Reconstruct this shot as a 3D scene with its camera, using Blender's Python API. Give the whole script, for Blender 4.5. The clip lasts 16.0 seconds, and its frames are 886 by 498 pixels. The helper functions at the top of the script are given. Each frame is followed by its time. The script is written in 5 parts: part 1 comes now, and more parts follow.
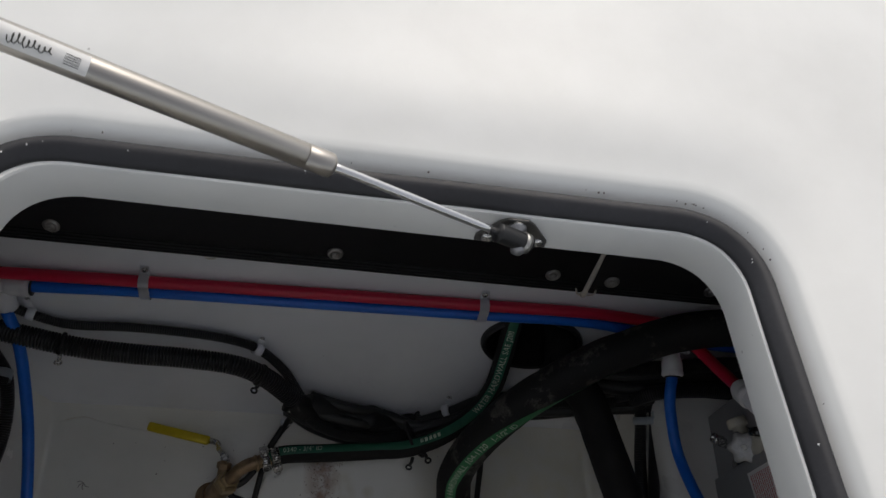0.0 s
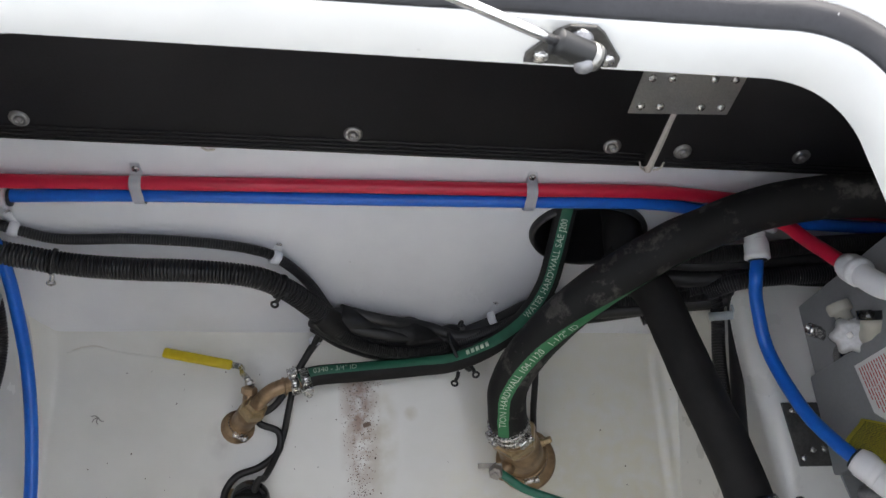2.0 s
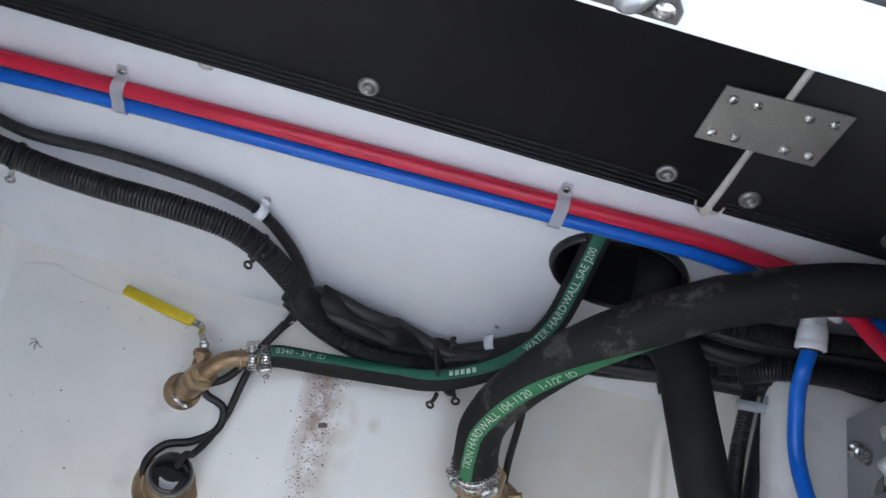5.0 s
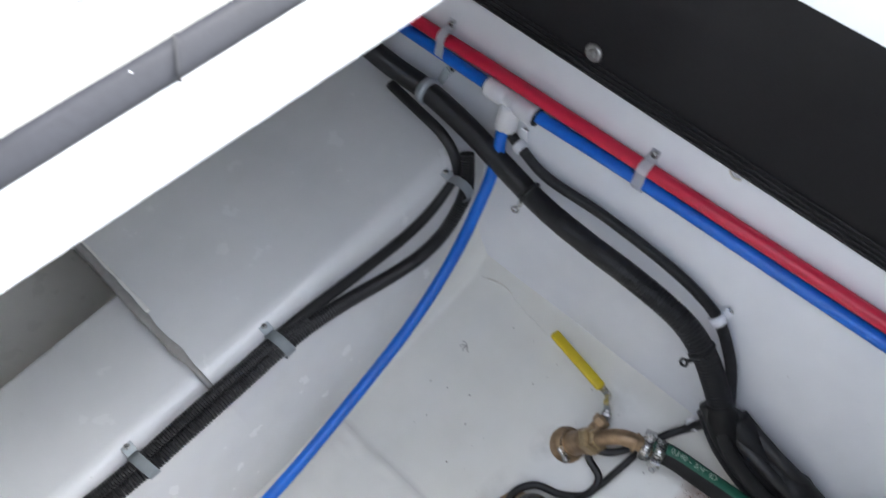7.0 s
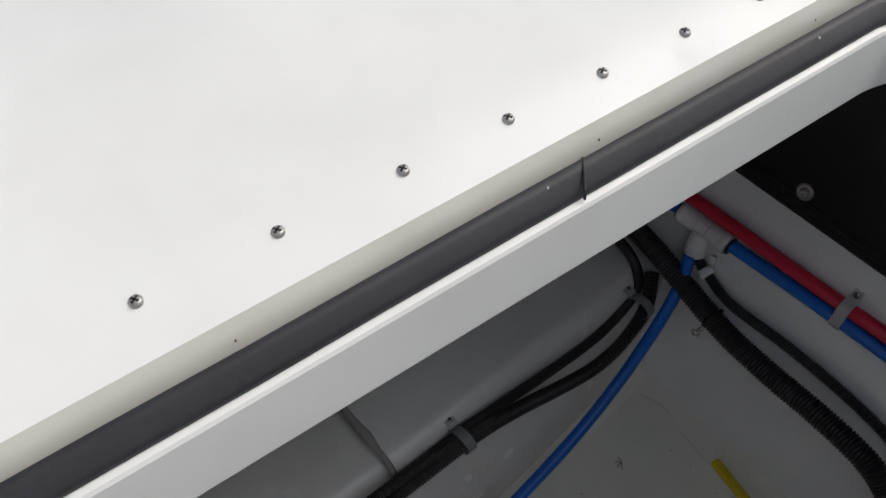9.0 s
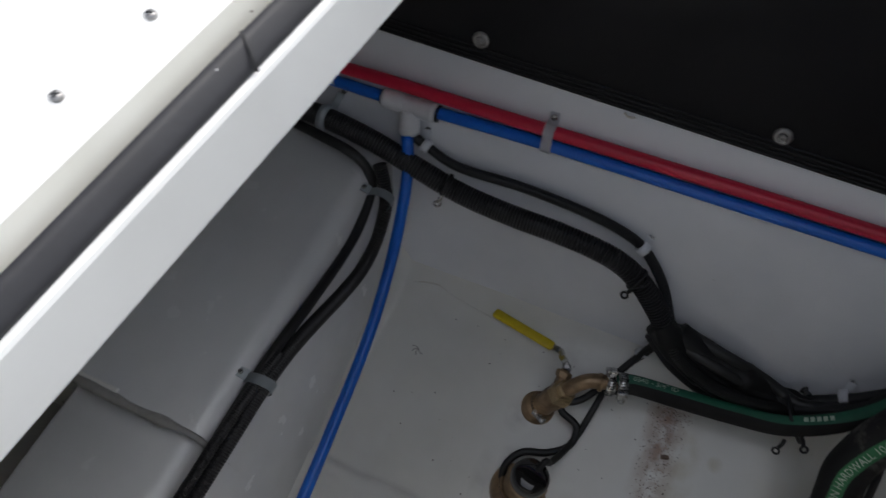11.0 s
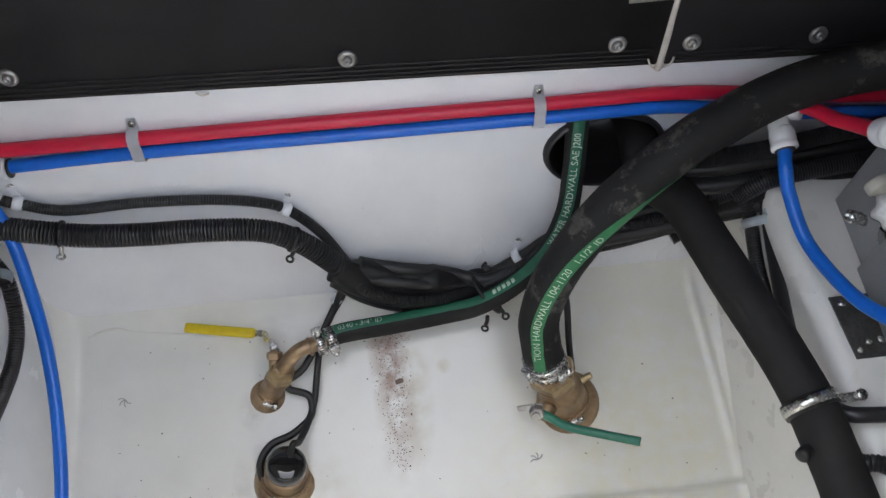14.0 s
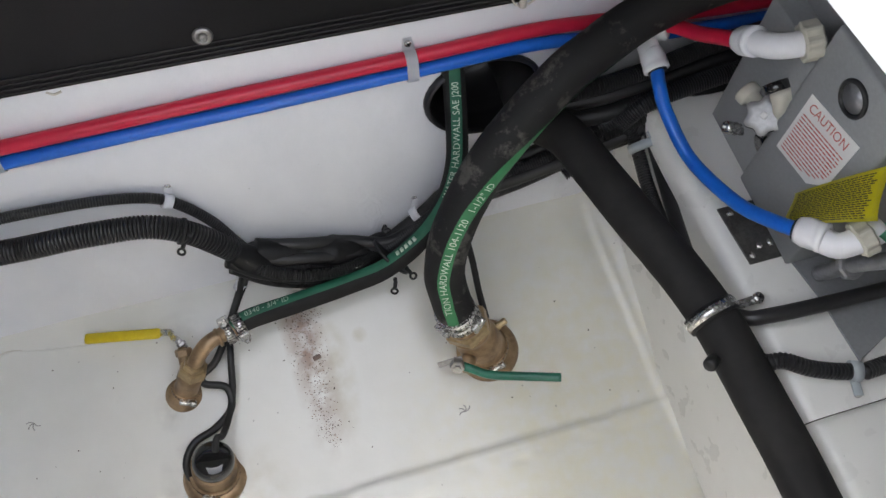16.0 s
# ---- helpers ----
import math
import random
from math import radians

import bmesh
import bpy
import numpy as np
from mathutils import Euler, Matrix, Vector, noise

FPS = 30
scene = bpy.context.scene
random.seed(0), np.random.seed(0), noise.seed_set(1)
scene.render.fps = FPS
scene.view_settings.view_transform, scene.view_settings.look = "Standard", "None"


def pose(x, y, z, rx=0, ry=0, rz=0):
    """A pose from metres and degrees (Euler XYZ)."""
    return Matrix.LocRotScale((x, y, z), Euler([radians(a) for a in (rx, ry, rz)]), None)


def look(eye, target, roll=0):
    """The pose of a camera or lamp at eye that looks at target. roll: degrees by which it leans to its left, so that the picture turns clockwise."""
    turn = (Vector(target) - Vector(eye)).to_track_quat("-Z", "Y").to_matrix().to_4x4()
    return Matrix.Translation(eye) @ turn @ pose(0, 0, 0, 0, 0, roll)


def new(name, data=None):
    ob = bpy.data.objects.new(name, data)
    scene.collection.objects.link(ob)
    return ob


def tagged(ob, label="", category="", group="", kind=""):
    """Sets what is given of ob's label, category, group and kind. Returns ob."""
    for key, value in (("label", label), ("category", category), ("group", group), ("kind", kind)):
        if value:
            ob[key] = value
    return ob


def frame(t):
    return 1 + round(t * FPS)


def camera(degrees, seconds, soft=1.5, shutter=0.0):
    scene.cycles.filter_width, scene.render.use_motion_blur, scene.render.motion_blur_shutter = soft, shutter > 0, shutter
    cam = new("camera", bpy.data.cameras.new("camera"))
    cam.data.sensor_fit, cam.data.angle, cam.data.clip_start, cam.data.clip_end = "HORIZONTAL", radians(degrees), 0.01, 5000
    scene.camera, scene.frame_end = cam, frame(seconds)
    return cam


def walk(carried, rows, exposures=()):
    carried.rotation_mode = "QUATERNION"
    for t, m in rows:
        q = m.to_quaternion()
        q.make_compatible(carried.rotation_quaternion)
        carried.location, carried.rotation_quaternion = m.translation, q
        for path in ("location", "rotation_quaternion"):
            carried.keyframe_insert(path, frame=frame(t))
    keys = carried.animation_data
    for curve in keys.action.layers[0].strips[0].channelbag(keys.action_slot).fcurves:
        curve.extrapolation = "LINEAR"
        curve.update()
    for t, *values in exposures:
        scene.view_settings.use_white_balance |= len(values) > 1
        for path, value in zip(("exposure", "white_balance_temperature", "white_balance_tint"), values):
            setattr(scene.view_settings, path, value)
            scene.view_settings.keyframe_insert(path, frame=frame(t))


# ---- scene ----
cam = camera(57.1, 16.0, soft=1.4, shutter=0.35)
# seconds, place in metres, turn in degrees
PATH = [
    (0, 0.2449, -0.5325, 1.4859, 31.18, -8.86, 0.03),
    (0.5, 0.2512, -0.5483, 1.4371, 31.97, -8.13, 1.01),
    (1, 0.2489, -0.5481, 1.3906, 30.86, -6.77, 0.06),
    (1.5, 0.2534, -0.5279, 1.3537, 28.61, -5.65, -0.77),
    (2, 0.2624, -0.5098, 1.3147, 26.99, -5.12, -1.75),
    (2.5, 0.2789, -0.5108, 1.2785, 26.80, -5.02, -2.38),
    (3, 0.2868, -0.5034, 1.2500, 26.66, -5.88, -3.61),
    (3.2, 0.3014, -0.5103, 1.2378, 27.62, -6.12, -3.36),
    (5.3, 0.3358, -0.4589, 1.1826, 26.72, -7.62, 16.92),
    (5.5, 0.3251, -0.4780, 1.1858, 26.53, -5.81, 20.37),
    (6, 0.3019, -0.4942, 1.1861, 25.84, -1.33, 28.67),
    (6.5, 0.2667, -0.5035, 1.1889, 27.03, 1.54, 36.38),
    (7, 0.2236, -0.5179, 1.2160, 30.46, 2.74, 43.45),
    (7.5, 0.1925, -0.5422, 1.2493, 34.00, 2.96, 49.91),
    (8, 0.1719, -0.5756, 1.2589, 36.78, 3.09, 53.01),
    (8.2, 0.1615, -0.5902, 1.2587, 37.45, 3.07, 53.27),
    (10.3, 0.1096, -0.6793, 1.2479, 35.11, -0.14, 35.32),
    (10.5, 0.1065, -0.6791, 1.2460, 34.09, -0.71, 31.69),
    (11, 0.1697, -0.6566, 1.2323, 33.48, 1.36, 24.37),
    (11.5, 0.1852, -0.6325, 1.2307, 32.43, 1.48, 15.74),
    (12, 0.2099, -0.6174, 1.2186, 31.92, 2.10, 8.54),
    (12.5, 0.2332, -0.5966, 1.2228, 30.38, 1.92, 3.16),
    (13, 0.2466, -0.5889, 1.2300, 29.70, 0.60, -0.92),
    (13.5, 0.2675, -0.5861, 1.2344, 29.11, -0.04, -3.63),
    (14, 0.2790, -0.5910, 1.2320, 28.77, -0.32, -6.21),
    (14.5, 0.2875, -0.5866, 1.2315, 27.94, -0.59, -8.88),
    (15, 0.2987, -0.5837, 1.2301, 27.11, -0.69, -11.42),
    (15.5, 0.3108, -0.5867, 1.2257, 26.56, -0.68, -13.78),
    (16, 0.3111, -0.5933, 1.2198, 26.32, -1.09, -16.28),
]
EXPOSURES = [(0.0, 0.06, 6750, 10), (0.5, 0.5, 6800, 10), (1.0, 1.15, 6750, 10), (1.5, 1.9, 6750, 10), (2.0, 2.3, 6750, 10), (2.5, 2.5, 6750, 10), (3.0, 2.6, 6700, 10),
             (5.3, 2.8, 6100, 10), (6.5, 2.8, 6050, 10), (7.0, 2.65, 6200, 10), (7.5, 2.3, 6500, 10), (8.0, 1.25, 6700, 10), (8.2, 1.0, 6700, 10), (10.3, -0.2, 6650, 10), (10.6, 0.05, 6600, 10),
             (11.0, 0.8, 6450, 10), (11.5, 1.72, 6350, 10), (12.0, 2.25, 6350, 10), (12.5, 2.52, 6400, 10), (13.0, 2.65, 6450, 10), (14.5, 2.8, 6700, 10), (16.0, 2.78, 6800, 10)]
walk(cam, [(t, pose(x, y, z, rx, ry, rz)) for t, x, y, z, rx, ry, rz in PATH], EXPOSURES)

# ---- daylight ----
world = bpy.data.worlds.new("overcast_sky")
scene.world = world
world.use_nodes = True
wn = world.node_tree
sky = wn.nodes.new("ShaderNodeTexSky")
sky.sky_type, sky.sun_disc = "NISHITA", False
SUN_UP, SUN_ROUND = radians(50), radians(14)
sky.sun_elevation, sky.sun_rotation = SUN_UP, SUN_ROUND
sky.air_density, sky.dust_density = 1.0, 3.0
haze = wn.nodes.new("ShaderNodeHueSaturation")
haze.inputs["Saturation"].default_value = 0.35
wn.links.new(sky.outputs[0], haze.inputs["Color"])
wn.links.new(haze.outputs[0], wn.nodes["Background"].inputs[0])
wn.nodes["Background"].inputs[1].default_value = 0.15
sun = new("sun", bpy.data.lights.new("sun", "SUN"))
sun.data.energy, sun.data.angle, sun.data.color = 0.38, radians(50), (1.0, 0.98, 0.96)
SUN_WAY = Vector((math.sin(SUN_ROUND) * math.cos(SUN_UP), math.cos(SUN_ROUND) * math.cos(SUN_UP), math.sin(SUN_UP)))
sun.matrix_world = look(Vector((0.25, -0.45, 0.9)) + 3 * SUN_WAY, (0.25, -0.45, 0.9))


# ---- materials ----
def shader(name, base, rough=0.5, metal=0.0, vary=0.08, grain=120.0, stain=6.0, bump=0.15, depth=0.001, coat=0.0, second=None, trans=0.0, spec=0.5):
    """A painted, moulded or metal surface: two scales of tone, and fine relief."""
    m = bpy.data.materials.new(name)
    m.use_nodes = True
    nt, p = m.node_tree, m.node_tree.nodes["Principled BSDF"]
    geo = nt.nodes.new("ShaderNodeNewGeometry")
    fine, broad = nt.nodes.new("ShaderNodeTexNoise"), nt.nodes.new("ShaderNodeTexNoise")
    fine.inputs["Scale"].default_value, fine.inputs["Detail"].default_value = grain, 6
    broad.inputs["Scale"].default_value, broad.inputs["Detail"].default_value = stain, 4
    for n in (fine, broad):
        nt.links.new(geo.outputs["Position"], n.inputs["Vector"])
    ramp = nt.nodes.new("ShaderNodeValToRGB")
    lo = second or tuple(c * (1 - 2.2 * vary) for c in base)
    ramp.color_ramp.elements[0].color, ramp.color_ramp.elements[1].color = (*lo, 1), (*base, 1)
    ramp.color_ramp.elements[0].position, ramp.color_ramp.elements[1].position = 0.25, 0.6
    nt.links.new(broad.outputs["Fac"], ramp.inputs["Fac"])
    mix = nt.nodes.new("ShaderNodeMixRGB")
    mix.blend_type, mix.inputs["Fac"].default_value = "OVERLAY", min(0.6, vary * 2.5)
    nt.links.new(ramp.outputs["Color"], mix.inputs["Color1"])
    nt.links.new(fine.outputs["Fac"], mix.inputs["Color2"])
    nt.links.new(mix.outputs["Color"], p.inputs["Base Color"])
    rr = nt.nodes.new("ShaderNodeMapRange")
    rr.inputs["To Min"].default_value, rr.inputs["To Max"].default_value = rough * 0.8, min(1.0, rough * 1.25)
    nt.links.new(fine.outputs["Fac"], rr.inputs["Value"])
    nt.links.new(rr.outputs["Result"], p.inputs["Roughness"])
    b = nt.nodes.new("ShaderNodeBump")
    b.inputs["Strength"].default_value, b.inputs["Distance"].default_value = bump, depth
    nt.links.new(fine.outputs["Fac"], b.inputs["Height"])
    nt.links.new(b.outputs["Normal"], p.inputs["Normal"])
    p.inputs["Metallic"].default_value, p.inputs["Coat Weight"].default_value = metal, coat
    p.inputs["Specular IOR Level"].default_value = spec
    if trans:
        p.inputs["Subsurface Weight"].default_value, p.inputs["Subsurface Radius"].default_value = trans, (0.004, 0.004, 0.004)
    return m


def gelcoat(name, base, lumps, dirt, rough=0.3):
    """Sprayed gelcoat over glass mat: wavy relief, faint yellowing and small dark specks."""
    m = shader(name, base, rough, vary=0.05, grain=26.0, stain=5.0, bump=lumps, depth=0.004, coat=0.2)
    nt, p = m.node_tree, m.node_tree.nodes["Principled BSDF"]
    geo = nt.nodes.new("ShaderNodeNewGeometry")
    spots = nt.nodes.new("ShaderNodeTexVoronoi")
    spots.inputs["Scale"].default_value = 38.0
    nt.links.new(geo.outputs["Position"], spots.inputs["Vector"])
    dot = nt.nodes.new("ShaderNodeMapRange")
    dot.inputs["From Min"].default_value, dot.inputs["From Max"].default_value = 0.035, 0.06
    dot.inputs["To Min"].default_value, dot.inputs["To Max"].default_value = dirt, 0.0
    nt.links.new(spots.outputs["Distance"], dot.inputs["Value"])
    gate = nt.nodes.new("ShaderNodeTexNoise")
    gate.inputs["Scale"].default_value = 17.0
    nt.links.new(geo.outputs["Position"], gate.inputs["Vector"])
    cut = nt.nodes.new("ShaderNodeMapRange")
    cut.inputs["From Min"].default_value, cut.inputs["From Max"].default_value = 0.56, 0.62
    nt.links.new(gate.outputs["Fac"], cut.inputs["Value"])
    mul = nt.nodes.new("ShaderNodeMath")
    mul.operation = "MULTIPLY"
    nt.links.new(dot.outputs["Result"], mul.inputs[0])
    nt.links.new(cut.outputs["Result"], mul.inputs[1])
    old = p.inputs["Base Color"].links[0].from_socket
    mix = nt.nodes.new("ShaderNodeMixRGB")
    mix.inputs["Color2"].default_value = (0.12, 0.10, 0.08, 1)
    nt.links.new(mul.outputs[0], mix.inputs["Fac"])
    nt.links.new(old, mix.inputs["Color1"])
    nt.links.new(mix.outputs["Color"], p.inputs["Base Color"])
    return m


M_DECK = gelcoat("deck_gelcoat", (0.80, 0.80, 0.775), 0.05, 0.5, 0.35)
M_CHANNEL = gelcoat("beige_channel_gelcoat", (0.64, 0.63, 0.565), 0.05, 0.7, 0.4)
M_HULL = gelcoat("hull_side_gelcoat", (0.775, 0.785, 0.815), 0.34, 0.25, 0.3)
M_FLOOR = gelcoat("bilge_gelcoat", (0.75, 0.745, 0.705), 0.18, 0.8, 0.22)


def wrinkles(m):
    """Crinkled glass mat under the gelcoat, low on the hull side."""
    nt, p = m.node_tree, m.node_tree.nodes["Principled BSDF"]
    geo, sep = nt.nodes.new("ShaderNodeNewGeometry"), nt.nodes.new("ShaderNodeSeparateXYZ")
    nt.links.new(geo.outputs["Position"], sep.inputs[0])
    crinkle, where = nt.nodes.new("ShaderNodeTexNoise"), nt.nodes.new("ShaderNodeTexNoise")
    crinkle.inputs["Scale"].default_value, crinkle.inputs["Detail"].default_value, crinkle.inputs["Distortion"].default_value = 42.0, 5, 1.4
    where.inputs["Scale"].default_value = 9.0
    low, cut, mul = nt.nodes.new("ShaderNodeMapRange"), nt.nodes.new("ShaderNodeMapRange"), nt.nodes.new("ShaderNodeMath")
    for n in (crinkle, where):
        nt.links.new(geo.outputs["Position"], n.inputs["Vector"])
    nt.links.new(sep.outputs["Z"], low.inputs["Value"])
    low.inputs["From Min"].default_value, low.inputs["From Max"].default_value = 0.315, 0.275
    nt.links.new(where.outputs["Fac"], cut.inputs["Value"])
    cut.inputs["From Min"].default_value, cut.inputs["From Max"].default_value = 0.42, 0.58
    along, both = nt.nodes.new("ShaderNodeMapRange"), nt.nodes.new("ShaderNodeMath")
    nt.links.new(sep.outputs["X"], along.inputs["Value"])
    along.inputs["From Min"].default_value, along.inputs["From Max"].default_value = 0.14, 0.26
    mul.operation = both.operation = "MULTIPLY"
    nt.links.new(low.outputs["Result"], both.inputs[0])
    nt.links.new(along.outputs["Result"], both.inputs[1])
    nt.links.new(both.outputs[0], mul.inputs[0])
    nt.links.new(cut.outputs["Result"], mul.inputs[1])
    b = nt.nodes.new("ShaderNodeBump")
    b.inputs["Distance"].default_value = 0.006
    nt.links.new(mul.outputs[0], b.inputs["Strength"])
    nt.links.new(crinkle.outputs["Fac"], b.inputs["Height"])
    nt.links.new(p.inputs["Normal"].links[0].from_socket, b.inputs["Normal"])
    nt.links.new(b.outputs["Normal"], p.inputs["Normal"])


wrinkles(M_HULL)


def rust_streak(m):
    """A rusty wash that ran down the hull bottom from under the cables."""
    nt, p = m.node_tree, m.node_tree.nodes["Principled BSDF"]
    geo, sep = nt.nodes.new("ShaderNodeNewGeometry"), nt.nodes.new("ShaderNodeSeparateXYZ")
    nt.links.new(geo.outputs["Position"], sep.inputs[0])
    wob = nt.nodes.new("ShaderNodeTexNoise")
    wob.inputs["Scale"].default_value, wob.inputs["Detail"].default_value = 45.0, 8

    def math_node(op, a, b, clamp=False):
        n = nt.nodes.new("ShaderNodeMath")
        n.operation, n.use_clamp = op, clamp
        for k, v in enumerate((a, b)):
            if isinstance(v, (int, float)):
                n.inputs[k].default_value = v
            else:
                nt.links.new(v, n.inputs[k])
        return n.outputs[0]

    nt.links.new(geo.outputs["Position"], wob.inputs["Vector"])
    x, y = sep.outputs["X"], sep.outputs["Y"]

    def spot(cx, cy, rx, ry, strong):
        """A soft-edged stain round a place, broken up by the noise."""
        dx, dy = math_node("MULTIPLY", math_node("SUBTRACT", x, cx), 1 / rx), math_node("MULTIPLY", math_node("SUBTRACT", y, cy), 1 / ry)
        d = math_node("ADD", math_node("MULTIPLY", dx, dx), math_node("MULTIPLY", dy, dy))
        core = math_node("MULTIPLY", math_node("SUBTRACT", 1.0, d, True), strong)
        return math_node("MULTIPLY", core, math_node("MULTIPLY", math_node("SUBTRACT", wob.outputs["Fac"], 0.28), 2.6, True), True)

    def wash(mask, colour):
        old = p.inputs["Base Color"].links[0].from_socket
        mix = nt.nodes.new("ShaderNodeMixRGB")
        mix.inputs["Color2"].default_value = (*colour, 1)
        nt.links.new(mask, mix.inputs["Fac"])
        nt.links.new(old, mix.inputs["Color1"])
        nt.links.new(mix.outputs["Color"], p.inputs["Base Color"])

    # yellowish weeping round the fittings and along the streak
    for cx, cy, rx, ry, strong in ((0.560, -0.250, 0.055, 0.060, 0.30), (0.470, -0.300, 0.050, 0.035, 0.22), (0.150, -0.340, 0.060, 0.060, 0.26), (0.285, -0.225, 0.030, 0.100, 0.50), (0.330, -0.187, 0.012, 0.012, 0.55), (0.660, -0.330, 0.09, 0.10, 0.12)):
        wash(spot(cx, cy, rx, ry, strong), (0.46, 0.41, 0.26))
    wash(spot(0.63, -0.37, 0.32, 0.36, 0.9), (0.72, 0.69, 0.55))
    # grey smears of old sealant
    for cx, cy, rx, ry, strong in ((0.062, -0.222, 0.022, 0.030, 0.45), (0.085, -0.275, 0.030, 0.014, 0.4), (0.045, -0.315, 0.016, 0.045, 0.3), (0.100, -0.118, 0.045, 0.022, 0.3)):
        wash(spot(cx, cy, rx, ry, strong), (0.36, 0.35, 0.33))
    bend = math_node("ADD", math_node("MULTIPLY", y, -0.05), 0.2465)
    off = math_node("ABSOLUTE", math_node("SUBTRACT", x, bend), 0.0)
    across = math_node("SUBTRACT", 1.15, math_node("MULTIPLY", off, 36.0), True)
    top = math_node("MULTIPLY", math_node("SUBTRACT", -0.128, y), 60.0, True)
    foot = math_node("MULTIPLY", math_node("ADD", y, 0.345), 6.5, True)
    grain = math_node("MULTIPLY", math_node("SUBTRACT", wob.outputs["Fac"], 0.34), 4.6, True)
    mask = math_node("MULTIPLY", math_node("MULTIPLY", across, math_node("MULTIPLY", top, foot)), grain)
    wash(mask, (0.34, 0.225, 0.16))
    upper = math_node("MULTIPLY", math_node("ADD", y, 0.215), 14.0, True)
    wash(math_node("MULTIPLY", math_node("MULTIPLY", across, math_node("MULTIPLY", top, upper)), 0.42), (0.28, 0.19, 0.175))


rust_streak(M_FLOOR)
M_BOX = gelcoat("stringer_gelcoat", (0.82, 0.81, 0.77), 0.3, 0.4, 0.28)
M_GREYBOX = gelcoat("grey_locker_gelcoat", (0.72, 0.725, 0.725), 0.12, 0.3, 0.25)
M_BOARD = shader("black_plastic_board", (0.021, 0.020, 0.022), 0.5, vary=0.12, grain=500, stain=14, bump=0.14, depth=0.0006, spec=0.3)
M_GASKET = shader("dark_rubber", (0.023, 0.023, 0.027), 0.5, vary=0.16, grain=220, stain=18, bump=0.2, depth=0.0008)
M_RED = shader("red_pipe", (0.58, 0.014, 0.05), 0.33, vary=0.05, grain=160, stain=9, bump=0.06, trans=0.1)
M_BLUE = shader("blue_pipe", (0.008, 0.14, 0.62), 0.30, vary=0.07, grain=180, stain=20, bump=0.06, trans=0.1)
M_NYLON = shader("white_nylon", (0.74, 0.74, 0.76), 0.38, vary=0.05, grain=90, stain=20, bump=0.05, trans=0.3)
M_CLIP = shader("translucent_nylon", (0.78, 0.79, 0.82), 0.4, vary=0.06, grain=90, stain=20, bump=0.05, trans=0.3)
M_GREYCLIP = shader("grey_clip", (0.42, 0.46, 0.48), 0.42, vary=0.06, grain=90, stain=20, bump=0.05)
M_LOOM = shader("black_loom", (0.020, 0.0195, 0.021), 0.34, vary=0.14, grain=140, stain=12, bump=0.1)
M_CABLE = shader("black_cable", (0.013, 0.013, 0.0135), 0.46, vary=0.14, grain=140, stain=12, bump=0.1)
M_HOSE = shader("black_rubber_hose", (0.014, 0.0135, 0.0135), 0.72, vary=0.2, grain=90, stain=16, bump=0.25, depth=0.0012, second=(0.024, 0.023, 0.022), spec=0.25)
M_SCUFF = shader("scuffed_rubber_hose", (0.013, 0.0125, 0.0125), 0.7, vary=0.25, grain=60, stain=11, bump=0.3, depth=0.0012, second=(0.075, 0.070, 0.064), spec=0.3)
for n in M_SCUFF.node_tree.nodes:
    if n.bl_idname == "ShaderNodeValToRGB":
        n.color_ramp.elements[0].position, n.color_ramp.elements[1].position = 0.37, 0.45
    if n.bl_idname == "ShaderNodeTexNoise" and n.inputs["Scale"].default_value < 20:
        n.inputs["Scale"].default_value, n.inputs["Detail"].default_value, n.inputs["Roughness"].default_value = 26.0, 9, 0.7
M_TAPE = shader("crumpled_black_tape", (0.009, 0.009, 0.0095), 0.5, vary=0.2, grain=55, stain=16, bump=0.6, depth=0.003, spec=0.3)
M_STRIPE = shader("green_stripe", (0.030, 0.20, 0.075), 0.5, vary=0.1, grain=90, stain=18, bump=0.08)
M_STRIPE2 = shader("dark_green_stripe", (0.018, 0.13, 0.075), 0.5, vary=0.1, grain=90, stain=18, bump=0.08)
M_PRINT = shader("pale_print", (0.60, 0.70, 0.58), 0.6, vary=0.1, grain=400, stain=40, bump=0.0)
M_BRONZE = shader("bronze", (0.40, 0.28, 0.17), 0.40, 0.75, vary=0.18, grain=130, stain=30, bump=0.2, depth=0.0008, second=(0.17, 0.115, 0.07))
M_BRASS = shader("brass", (0.50, 0.375, 0.215), 0.34, 0.85, vary=0.15, grain=160, stain=40, bump=0.1)
M_STEEL = shader("stainless", (0.60, 0.59, 0.57), 0.26, 0.95, vary=0.08, grain=300, stain=30, bump=0.08, depth=0.0004)
M_BRUSHED = shader("brushed_steel", (0.48, 0.47, 0.44), 0.36, 0.9, vary=0.1, grain=500, stain=20, bump=0.1, depth=0.0004)
M_ROD = shader("polished_rod", (0.62, 0.62, 0.63), 0.16, 0.95, vary=0.02, grain=40, stain=10, bump=0.0)
M_TUBE = shader("satin_steel_tube", (0.42, 0.395, 0.365), 0.3, 0.95, vary=0.01, grain=30, stain=4, bump=0.0, depth=0.0003)
M_BOLT = shader("dull_stainless", (0.40, 0.39, 0.38), 0.38, 0.85, vary=0.15, grain=300, stain=60, bump=0.1, depth=0.0004)
M_CAP = shader("glossy_black_resin", (0.012, 0.012, 0.012), 0.08, vary=0.1, grain=60, stain=20, bump=0.06, coat=0.6)
M_YELLOW = shader("yellow_vinyl", (0.66, 0.50, 0.015), 0.42, vary=0.08, grain=120, stain=20, bump=0.06)
